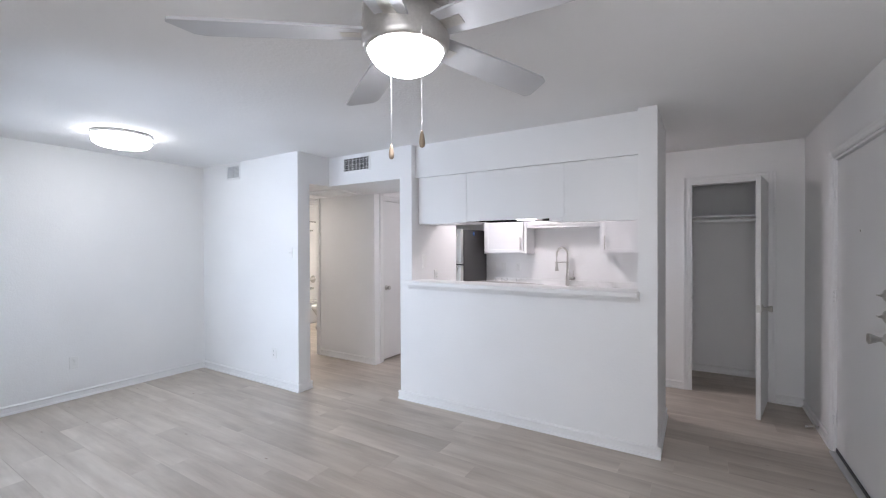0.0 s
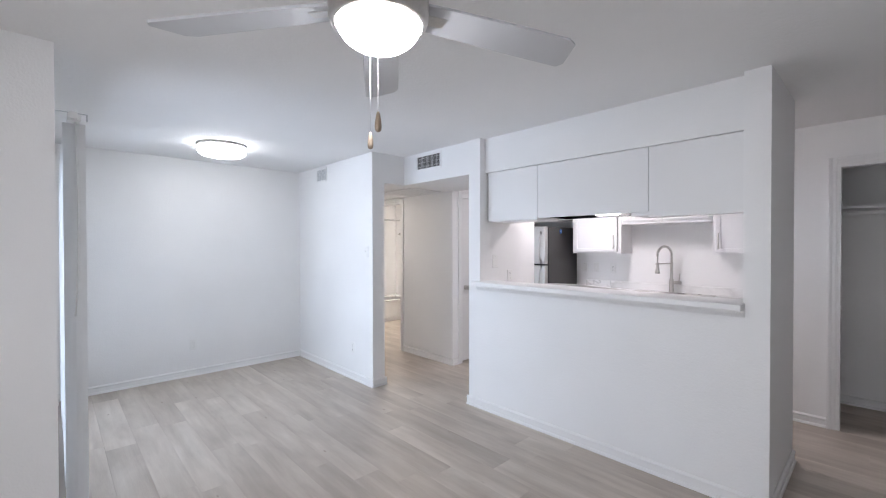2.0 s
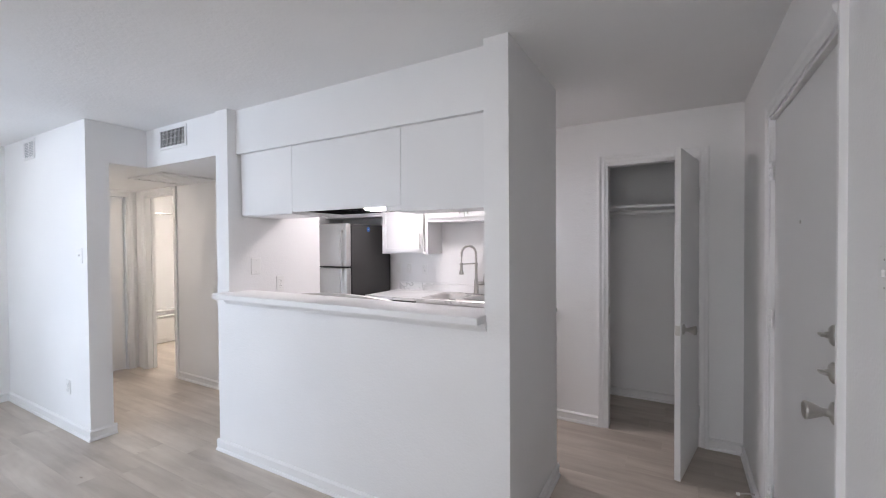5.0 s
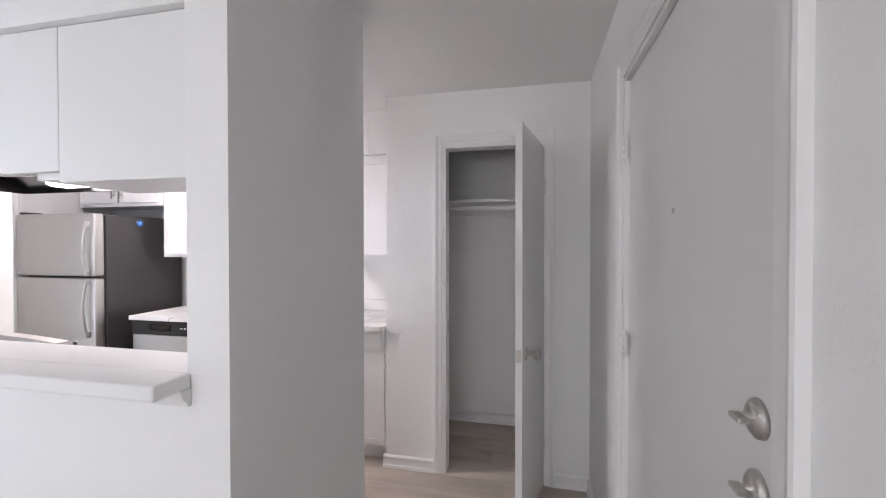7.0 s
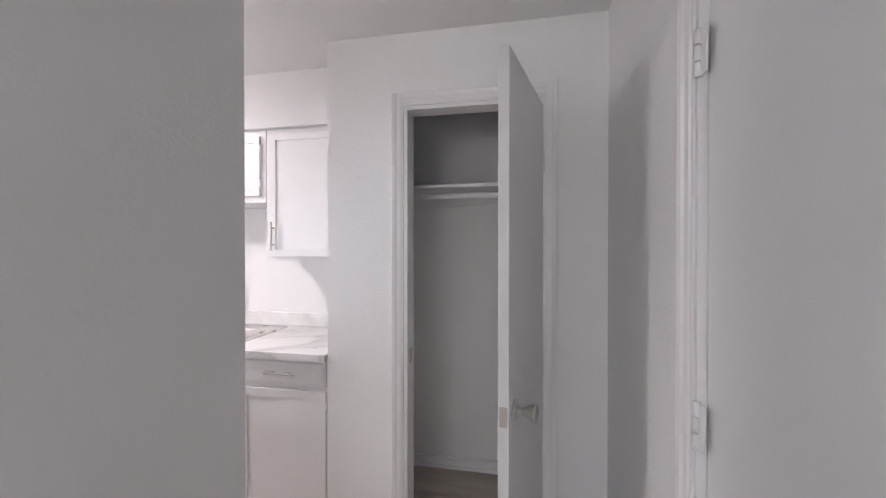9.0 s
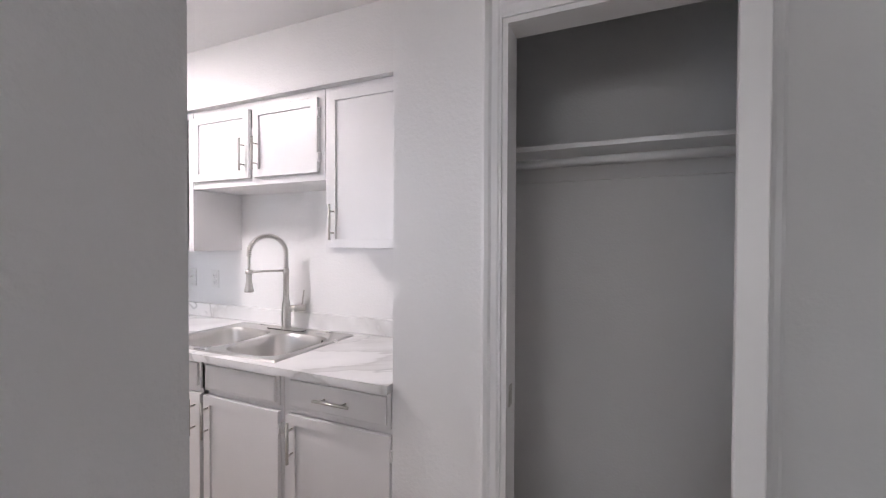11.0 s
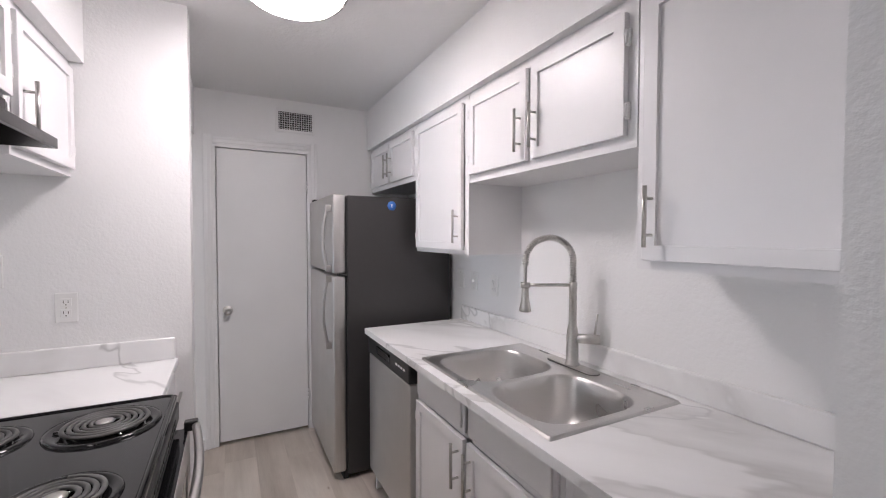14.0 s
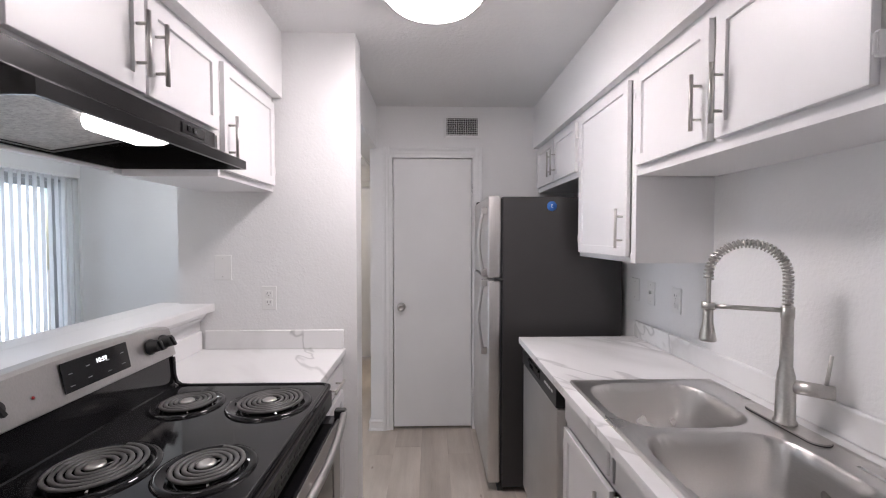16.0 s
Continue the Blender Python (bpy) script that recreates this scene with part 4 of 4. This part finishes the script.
def arch(u):
    """The hose: up, over in a half circle and down."""
    up, over, down = 0.085, math.pi * AR, 0.10
    s = u * (up + over + down)
    if s < up:
        return Vector((0, 0, 0.33 + s))
    if s < up + over:
        a = (s - up) / AR
        return sd * (AR - AR * math.cos(a)) + Vector((0, 0, 0.33 + up + AR * math.sin(a)))
    return sd * (2 * AR) + Vector((0, 0, 0.33 + up - (s - up - over)))


part("hose", tube(bmesh.new(), loop_points(40, arch), 0.0068, 10), NICKEL, faucet, "ribbed metal hose")
coil = []
TURNS = 38
for k in range(TURNS * 10 + 1):
    u = 0.82 * k / (TURNS * 10)
    p, q = arch(max(0, u - 0.004)), arch(min(1, u + 0.004))
    d = (q - p).normalized()
    side = d.cross(Vector((sd.y, -sd.x, 0))).normalized()
    other = d.cross(side)
    a = 2 * math.pi * k / 10
    coil.append(arch(u) + (side * math.cos(a) + other * math.sin(a)) * 0.0112)
part("spring", tube(bmesh.new(), coil, 0.0029, 7), NICKEL, faucet, "coiled nickel spring")
hp = sd * (2 * AR)
part("spray_head", turned(bmesh.new(), [(0, 0.318), (0.013, 0.318), (0.014, 0.30), (0.0145, 0.272), (0.023, 0.226), (0.0235, 0.219), (0.02, 0.216), (0, 0.216)], pose(hp.x, hp.y, 0.0), 20), NICKEL, faucet, "flared spray head")
bm = tube(bmesh.new(), [sd * 0.0, sd * 0.1, sd * 0.178], 0.0068, 10)
bmesh.ops.translate(bm, verts=bm.verts[:], vec=(0, 0, 0.322))
turned(bm, [(0.0165, 0.312), (0.0185, 0.312), (0.0185, 0.332), (0.0165, 0.332), (0.0165, 0.312)], pose(hp.x, hp.y, 0), 20)
part("docking_arm", bm, NICKEL, faucet)
ld = Vector((0.66, 0.75, 0)).normalized()
bm = tube(bmesh.new(), [ld * 0.015 + Vector((0, 0, 0.112)), ld * 0.102 + Vector((0, 0, 0.112))], 0.019, 20)
tube(bm, [ld * 0.083 + Vector((0, 0, 0.125)), ld * 0.093 + Vector((0, 0, 0.212))], [0.005, 0.004], 10)
part("lever", bm, NICKEL, faucet)
# deck accessory plate on the sink behind the right bowl
part("deck_strip", box(bmesh.new(), (0.19, 0.205, 0.0065), (0.255, 0.215, 0.008), 0.0005), CHROME, sink, "thin bright strip on the sink deck")

# ---- refrigerator ----
FX0, FX1, FTOP = -3.345, -2.596, 1.682
fr = thing("refrigerator", "stainless top-freezer refrigerator with dark grey sides", "refrigerator", pose(FX0, 6.415, 0))
w = FX1 - FX0
part("body", boxes(((0.004, 0.082, 0.03), (w, 0.76, FTOP - 0.006)), bevel=0.006), FRIDGE_SIDE, fr, "dark grey textured cabinet")
part("gasket", boxes(((0.012, 0.073, 0.065), (w - 0.01, 0.083, FTOP - 0.02))), BLACK, fr, "black door gasket")
for z0, z1, hz in ((1.222, FTOP, (1.25, 1.60)), (0.055, 1.208, (0.80, 1.19))):
    bm = box(bmesh.new(), (0, 0.0, z0), (w, 0.072, z1), 0.012, 3)
    for f in bm.faces:
        f.smooth = True
    dr = part("door", bm, STEEL, fr, "brushed stainless door")
    hx = w - 0.055
    pts = loop_points(15, lambda u: (hx, -0.024 * math.sin(math.pi * u) - 0.022, hz[0] + (hz[1] - hz[0]) * u))
    bm = tube(bmesh.new(), pts, 0.010, 10)
    for z in hz:
        box(bm, (hx - 0.013, -0.034, z - 0.02), (hx + 0.013, 0.001, z + 0.02), 0.005)
    part("handle", bm, STEEL, dr, "curved stainless handle")
part("hinge_cap", box(bmesh.new(), (0.02, 0.01, FTOP), (0.09, 0.12, FTOP + 0.016), 0.005), FRIDGE_SIDE, fr)
part("badge", turned(bmesh.new(), [(0, 0), (0.014, 0), (0.014, 0.002), (0, 0.002)], pose(0.05, 0.0, 1.60, 90, 0, 0), 16), NICKEL, fr, "small round badge")
part("hinge_pin", box(bmesh.new(), (w - 0.04, 0.03, 1.2085), (w + 0.008, 0.085, 1.2215), 0.002), BLACK, fr)
part("kick_grille", box(bmesh.new(), (0.02, 0.06, 0.0), (w - 0.02, 0.09, 0.05), 0.003), BLACK, fr, "black base grille")
for x in (0.05, w - 0.09):
    part("foot", box(bmesh.new(), (x, 0.6, 0.0), (x + 0.04, 0.64, 0.04), 0.004), BLACK, fr)
stk = thing("sticker", "round blue sticker on the refrigerator side", "sticker", pose(FX1 + 0.0005, 6.771, 1.623) @ Matrix.Rotation(radians(90), 4, "Y"))
part("disc", turned(bmesh.new(), [(0, 0), (0.028, 0), (0.028, 0.0008), (0, 0.0008)], None, 28), BLUE, stk)
letters("letter", "E", 0.026, PLASTIC, stk, Matrix.Translation((0, 0, 0.0012)) @ Matrix(((0, -1, 0, 0), (1, 0, 0, 0), (0, 0, 1, 0), (0, 0, 0, 1))), "white letter")

# ---- dishwasher ----
dw = thing("dishwasher", "stainless front built-in dishwasher with black control strip", "dishwasher", pose(-2.474, 6.588, 0))
part("body", boxes(((0.005, 0.04, 0.1), (0.6, 0.6, CT0 - 0.003))), BLACK, dw)
bm = box(bmesh.new(), (0.004, 0.0, 0.12), (0.602, 0.04, 0.78), 0.006)
part("door", bm, STEEL, dw, "brushed stainless door panel")
cp = part("control_panel", box(bmesh.new(), (0.004, -0.006, 0.785), (0.602, 0.04, 0.886), 0.005), BLACK, dw, "black control strip")
part("pocket_handle", boxes(((0.17, -0.0075, 0.815), (0.36, -0.006, 0.858)), ((0.17, -0.017, 0.846), (0.36, -0.007, 0.856)), bevel=0.002), BLACK_GLOSS, cp, "recessed handle pocket")
for i in range(4):
    part("button", box(bmesh.new(), (0.44 + i * 0.032, -0.0085, 0.832), (0.46 + i * 0.032, -0.006, 0.842), 0.0008), PLASTIC, cp, "small pale button")
part("toe_panel", boxes(((0.01, 0.06, 0.02), (0.596, 0.075, 0.115))), BLACK, dw)
for x in (0.02, 0.57):
    part("foot", box(bmesh.new(), (x, 0.03, 0.0), (x + 0.02, 0.06, 0.12), 0.003), PLASTIC, dw, "white levelling foot")

# ---- range ----
rng_m = pose(STX1, 5.73, 0, 0, 0, 180)     # front faces north; local x runs west
st = thing("electric_range", "freestanding stainless and black coil-burner electric range", "stove", rng_m)
W, D = STX1 - STX0, 0.645
part("body", boxes(((0.004, 0.03, 0.03), (W - 0.004, D, 0.895)), bevel=0.004), BLACK, st, "black side panels")
bm = box(bmesh.new(), (0, 0.0, 0.893), (W, D - 0.06, 0.917), 0.008, 3)
top = part("cooktop", bm, BLACK_GLOSS, st, "glossy black enamel cooktop")
lip = [(0.010, D - 0.083, 1.02), (0.010, D - 0.086, 0.955), (0.010, D - 0.094, 0.930), (0.010, D - 0.112, 0.918), (0.010, D - 0.14, 0.9155), (0.010, 0.03, 0.9155), (0.017, 0.014, 0.9155), (0.033, 0.008, 0.9155), (W - 0.033, 0.008, 0.9155), (W - 0.017, 0.014, 0.9155), (W - 0.010, 0.03, 0.9155), (W - 0.010, D - 0.14, 0.9155), (W - 0.010, D - 0.112, 0.918), (W - 0.010, D - 0.094, 0.930), (W - 0.010, D - 0.086, 0.955), (W - 0.010, D - 0.083, 1.02)]
part("rim", tube(bmesh.new(), [Vector(p) for p in lip], 0.0065, 10), BLACK_GLOSS, top, "raised rounded enamel rim")
bm = bmesh.new()
prism(bm, [(D - 0.105, 0.908), (D - 0.085, 0.920), (D - 0.078, 1.036), (D - 0.005, 1.036), (D - 0.005, 0.90), (D - 0.105, 0.90)], Matrix(((0, 0, 1, 0.004), (1, 0, 0, 0), (0, 1, 0, 0), (0, 0, 0, 1))), W - 0.008)
part("riser", bm, BLACK_GLOSS, st, "black enamel riser behind burners")
bm = bmesh.new()
rows = []
for i in range(25):
    u = i / 24
    top_z = 1.128 + 0.020 * math.sin(math.pi * u) ** 0.8
    lean = D - 0.084 + (top_z - 1.03) * 0.2
    rows.append([bm.verts.new((W * u, yy, zz)) for yy, zz in ((D - 0.086, 1.03), (D - 0.084, 1.027), (D - 0.002, 1.027), (D - 0.002, top_z - 0.01), (D - 0.012, top_z), (lean + 0.012, top_z), (lean, top_z - 0.008))])
for a, b in zip(rows, rows[1:]):
    for k in range(7):
        bm.faces.new((a[k], a[(k + 1) % 7], b[(k + 1) % 7], b[k]))
bm.faces.new(rows[0])
bm.faces.new(list(reversed(rows[-1])))
bg = part("backguard", bm, STEEL, st, "brushed stainless backguard")
tilt = math.degrees(math.atan2(0.2, 1.0))
gp = lambda x, z: pose(x, D - 0.0865 + (z - 1.03) * 0.2, z, -tilt, 0, 0)
part("display", box(bmesh.new(), (-0.115, -0.003, -0.040), (0.115, 0.001, 0.040), 0.002), BLACK_GLOSS, bg, "black glass display", gp(W / 2 + 0.045, 1.090))
disp = bg.children[0]
letters("clock", "10:59", 0.018, DIGITS, disp, pose(0.012, -0.0036, 0.015, 90, 0, 0), "lit white clock digits")
for i in range(8):
    mx = -0.098 + 0.056 * (i % 4) + (0.012 if i % 4 > 1 else 0)
    mz = (-0.026, 0.006)[i // 4] + (0.005 if i % 2 else 0)
    part("touch_mark", boxes(((mx, -0.0036, mz), (mx + 0.013, -0.0031, mz + 0.0018))), FRAME_METAL, disp, "pale bar of small print")
part("indicator", turned(bmesh.new(), [(0, 0), (0.004, 0), (0.003, 0.002), (0, 0.0025)], gp(W / 2 - 0.15, 1.075) @ pose(0, 0, 0, 90, 0, 0), 12), paint("red_lamp", (0.4, 0.03, 0.03), 0.3, 100, 0.02), bg, "small red indicator")
for x in (0.055, 0.12, W - 0.12, W - 0.055):
    k = turned(bmesh.new(), [(0, 0), (0.026, 0), (0.026, 0.006), (0.021, 0.010), (0.019, 0.030), (0.017, 0.033), (0, 0.033)], None, 24)
    box(k, (-0.005, -0.020, 0.030), (0.005, 0.020, 0.041), 0.002)
    part("knob", k, BLACK, bg, "black burner knob", gp(x, 1.085) @ pose(0, 0, 0, 90, 0, 0) @ pose(0, 0, 0, 0, 0, 25))


def burner(x, y, r):
    b = part("drip_bowl", turned(bmesh.new(), [(r + 0.030, 0.0), (r + 0.027, 0.006), (r + 0.018, 0.007), (r + 0.006, 0.001), (r * 0.8, -0.004), (0.02, -0.006), (0, -0.006)], pose(x, y, 0.9175), 40), BLACK_GLOSS, st, "black enamel drip bowl")
    turns = 5 if r > 0.085 else 4
    pts = []
    for k in range(turns * 36 + 1):
        a = 2 * math.pi * k / 36
        rr = 0.026 + (r - 0.026) * k / (turns * 36)
        pts.append((x + rr * math.cos(a), y + rr * math.sin(a), 0.929))
    bm = tube(bmesh.new(), pts, 0.0056, 8)
    for v in bm.verts:
        v.co.z = 0.929 + (v.co.z - 0.929) * 0.75
    part("coil", bm, COIL, b, "dark spiral heating coil")
    part("medallion", turned(bmesh.new(), [(0, 0.934), (0.010, 0.935), (0.021, 0.933), (0.021, 0.928), (0, 0.928)], pose(x, y, 0), 24), NICKEL, b, "round metal medallion")
    bm = bmesh.new()
    for k in range(3):
        a = radians(90 + 120 * k)
        tube(bm, [(x + 0.02 * math.cos(a), y + 0.02 * math.sin(a), 0.922), (x + (r + 0.008) * math.cos(a), y + (r + 0.008) * math.sin(a), 0.922)], 0.003, 6)
    part("support", bm, CHROME, b, "bright coil support")


burner(0.195, 0.15, 0.08)
burner(W - 0.19, 0.15, 0.1)
burner(0.195, 0.40, 0.1)
burner(W - 0.19, 0.41, 0.08)
dr = part("oven_door", box(bmesh.new(), (0.008, -0.03, 0.215), (W - 0.008, 0.03, 0.80), 0.006), BLACK_GLOSS, st, "black glass oven door")
part("door_panel", boxes(((0.01, -0.033, 0.217), (W - 0.01, -0.030, 0.30)), ((0.01, -0.033, 0.72), (W - 0.01, -0.030, 0.798)), ((0.01, -0.033, 0.30), (0.10, -0.030, 0.72)), ((W - 0.10, -0.033, 0.30), (W - 0.01, -0.030, 0.72))), STEEL, dr, "stainless door face round the window")
pts = loop_points(17, lambda u: (0.03 + (W - 0.06) * u, -0.033 - 0.046 * math.sin(math.pi * (0.14 + 0.72 * u)), 0.815))
bm = tube(bmesh.new(), pts, 0.0125, 10)
hd = part("handle", bm, STEEL, dr, "bowed stainless oven handle")
for x in (0.03, W - 0.03):
    part("handle_mount", box(bmesh.new(), (x - 0.016, -0.060, 0.80), (x + 0.016, -0.02, 0.832), 0.005), BLACK, hd, "black handle mount")
part("vent_trim", box(bmesh.new(), (0.004, -0.004, 0.832), (W - 0.004, 0.03, 0.892), 0.004), BLACK, st, "black vent trim under cooktop")
for i in range(12):
    x = 0.10 + i * (W - 0.2) / 12
    for z in (0.848, 0.866):
        # dark plates paint the shaded vent openings
        part("vent_slot", boxes(((x, -0.006, z), (x + 0.032, -0.003, z + 0.008))), SLOT_SHADE, st)
part("storage_drawer", box(bmesh.new(), (0.008, -0.028, 0.06), (W - 0.008, 0.03, 0.205), 0.006), STEEL, st, "stainless storage drawer")

# ---- range hood ----
HDX0, HDX1 = -1.747, -0.987
hz0 = 1.684
hood = thing("range_hood", "black under-cabinet range hood with lit lamp", "range hood", pose(HDX1, 5.028, hz0, 0, 0, 180) @ pose(0, 0, 0))
HW = HDX1 - HDX0
hm = Matrix(((0, 0, 1, 0), (-1, 0, 0, 0), (0, 1, 0, 0), (0, 0, 0, 1)))
bm = bmesh.new()
outer = [(0, 0.0), (0, 0.122), (0.33, 0.122), (0.33, 0.075), (0.435, 0.028), (0.435, 0.0)]
inner = [(0.425, 0.0), (0.425, 0.024), (0.325, 0.066), (0.012, 0.066), (0.012, 0.0)]
prism(bm, outer + inner, hm, HW)
for x in (0.0, HW - 0.006):
    prism(bm, [(0.012, 0.0), (0.012, 0.066), (0.325, 0.066), (0.425, 0.024), (0.425, 0.0)], Matrix.Translation((x, 0, 0)) @ hm, 0.006)
part("canopy", bm, HOOD_BLACK, hood, "black enamel canopy")
bm = boxes(((-0.185, -0.14, -0.004), (0.185, 0.14, 0.004)))
part("filter", bm, FILTER, hood, "aluminium mesh grease filter", pose(0.30, -0.165, 0.034, -9, 0, 0))
bm = boxes(((-0.20, -0.15, -0.007), (-0.185, 0.15, 0.006)), ((0.185, -0.15, -0.007), (0.20, 0.15, 0.006)), ((-0.185, 0.14, -0.007), (0.185, 0.15, 0.006)))
part("filter_frame", bm, HOOD_BLACK, hood, "black filter frame", pose(0.30, -0.165, 0.034, -9, 0, 0))
part("lamp_lens", box(bmesh.new(), (0.255, -0.385, 0.008), (0.44, -0.285, 0.054), 0.02), HOOD_GLASS, hood, "lit plastic lamp cover")
sw_p = part("switch_panel", box(bmesh.new(), (0.57, -0.3335, 0.083), (0.69, -0.330, 0.112), 0.001), BLACK, hood, "switch panel")
for x in (0.60, 0.63):
    part("rocker", box(bmesh.new(), (x - 0.009, -0.338, 0.09), (x + 0.009, -0.333, 0.106), 0.001), BLACK_GLOSS, sw_p, "black rocker switch")

# ---- closet ----
cs = thing("closet_shelf", "white painted closet shelf on cleats", "shelf", pose(0, 0, 0))
part("board", box(bmesh.new(), (-0.344, 6.98, 1.755), (EAST - 0.001, 7.399, 1.774), 0.002), TRIM, cs)
part("cleat", boxes(((-0.344, 7.38, 1.69), (EAST - 0.001, 7.399, 1.755)), ((-0.344, 6.99, 1.69), (-0.331, 7.38, 1.755)), ((EAST - 0.019, 6.99, 1.69), (EAST - 0.001, 7.38, 1.755))), TRIM, cs)
rod = thing("closet_rod", "white painted closet hanging rod under the shelf", "closet rod")
part("rod", tube(bmesh.new(), [(-0.331, 7.03, 1.715), (EAST - 0.019, 7.03, 1.715)], 0.016, 16), TRIM, rod)

# ---- bathroom, seen through its doorway ----
structure("baseboard_bathroom", boxes(((-7.0, 7.486, 0), (-6.2, 7.5, 0.09))), TRIM, "white bathroom baseboard", "baseboard")
tub = thing("bathtub", "white built-in bathtub with apron front", "bathtub", pose(-6.98, 5.75, 0))
part("apron", boxes(((0.66, 0, 0), (0.72, 1.74, 0.38)), bevel=0.012), PORCELAIN, tub)
part("rim", boxes(((0, 0, 0.36), (0.08, 1.74, 0.40)), ((0.63, 0, 0.381), (0.735, 1.74, 0.405)), ((0.08, 0, 0.36), (0.63, 0.1, 0.40)), ((0.08, 1.64, 0.36), (0.63, 1.74, 0.40)), bevel=0.01), PORCELAIN, tub)
part("basin", boxes(((0.02, 0.02, 0.05), (0.66, 1.72, 0.09))), PORCELAIN, tub)
part("apron_trim", boxes(((0.72, 0, 0.05), (0.728, 1.74, 0.09)), bevel=0.003), PORCELAIN, tub)
rod = thing("shower_rod", "white curved shower curtain rod", "shower rod")
part("rod", tube(bmesh.new(), [(-6.28, 5.711, 1.93), (-6.28, 7.499, 1.93)], 0.013, 12), CHROME, rod)
shead = thing("wall_shower", "chrome shower head on a bent arm", "shower", pose(-6.62, 7.5, 1.78))
part("arm", tube(bmesh.new(), [(0, 0, 0), (0, -0.06, 0.005), (0, -0.13, -0.04), (0, -0.16, -0.08)], 0.009), NICKEL, shead)
part("rose", turned(bmesh.new(), [(0, 0.0), (0.014, 0.0), (0.035, -0.04), (0.035, -0.05), (0, -0.05)], pose(0, -0.16, -0.075, -25, 0, 0), 20), NICKEL, shead)
valve = thing("tub_faucet", "satin nickel tub valve and spout", "faucet", pose(-6.62, 7.5, 0.0))
part("escutcheon", turned(bmesh.new(), [(0, 0), (0.075, 0), (0.07, 0.012), (0.03, 0.02), (0.028, 0.06), (0, 0.06)], pose(0, 0, 0.80, 90, 0, 0), 28), NICKEL, valve)
part("lever", tube(bmesh.new(), [(0, -0.05, 0.80), (-0.05, -0.075, 0.76)], 0.009), NICKEL, valve)
part("spout", tube(bmesh.new(), [(0, 0, 0.62), (0, -0.11, 0.62), (0, -0.13, 0.60)], [0.024, 0.026, 0.024], 14), NICKEL, valve)
toilet = thing("toilet", "white porcelain toilet beside the bathtub", "toilet", pose(-5.75, 7.46, 0))
part("pedestal", turned(bmesh.new(), [(0, 0), (0.13, 0), (0.125, 0.04), (0.10, 0.12), (0.11, 0.22), (0.17, 0.33), (0.185, 0.38), (0, 0.38)], pose(0, -0.46, 0) @ Matrix.Diagonal((1, 1.35, 1, 1)), 28), PORCELAIN, toilet)
part("seat", turned(bmesh.new(), [(0, 0.382), (0.19, 0.382), (0.195, 0.395), (0.185, 0.41), (0, 0.415)], pose(0, -0.46, 0) @ Matrix.Diagonal((1, 1.3, 1, 1)), 28), PLASTIC, toilet)
part("tank", box(bmesh.new(), (-0.23, -0.2, 0.36), (0.23, -0.01, 0.72), 0.02), PORCELAIN, toilet)
part("tank_lid", box(bmesh.new(), (-0.24, -0.21, 0.721), (0.24, 0.0, 0.755), 0.012), PORCELAIN, toilet)

# ---- floor of vinyl planks ----
PW, PL = 0.182, 1.22
floor = structure("floor", boxes(((-7.1, 0.62, -0.03), (0.95, 7.65, -0.0065))), JOINT, "grey oak vinyl plank floor", "floor")
plank_meshes = {}


def plank(x0, x1, y):
    length = round(x1 - x0, 3)
    if length not in plank_meshes:
        h, g, t = length / 2, 0.0002, 0.0006
        bm = bmesh.new()
        lo = [bm.verts.new((s * (h - g), u * (PW / 2 - g), -0.006)) for s, u in ((-1, -1), (1, -1), (1, 1), (-1, 1))]
        mid = [bm.verts.new((s * (h - g), u * (PW / 2 - g), -0.0006)) for s, u in ((-1, -1), (1, -1), (1, 1), (-1, 1))]
        hi = [bm.verts.new((s * (h - g - t), u * (PW / 2 - g - t), 0.0)) for s, u in ((-1, -1), (1, -1), (1, 1), (-1, 1))]
        for a, b in ((lo, mid), (mid, hi)):
            for i in range(4):
                bm.faces.new((a[i], a[(i + 1) % 4], b[(i + 1) % 4], b[i]))
        bm.faces.new(hi)
        plank_meshes[length] = mesh_of("plank", bm, PLANK)
    ob = new("plank", plank_meshes[length])
    ob.parent = floor
    ob.location = ((x0 + x1) / 2, y + PW / 2, 0)


rng = random.Random(11)
OFFSETS = [round(k * PL / 12, 3) for k in range(12)]
y = 0.75
while y < 7.42:
    lo = -2.48 if y < 2.1 else HALL_W - 0.1 if y < 5.6 else -6.99
    hi = EAST + 0.1
    x = lo - rng.choice(OFFSETS)
    while x < hi:
        a, b = max(x, lo), min(x + PL, hi)
        if b - a > 0.02:
            plank(a, b, y)
        x += PL
    y += PW
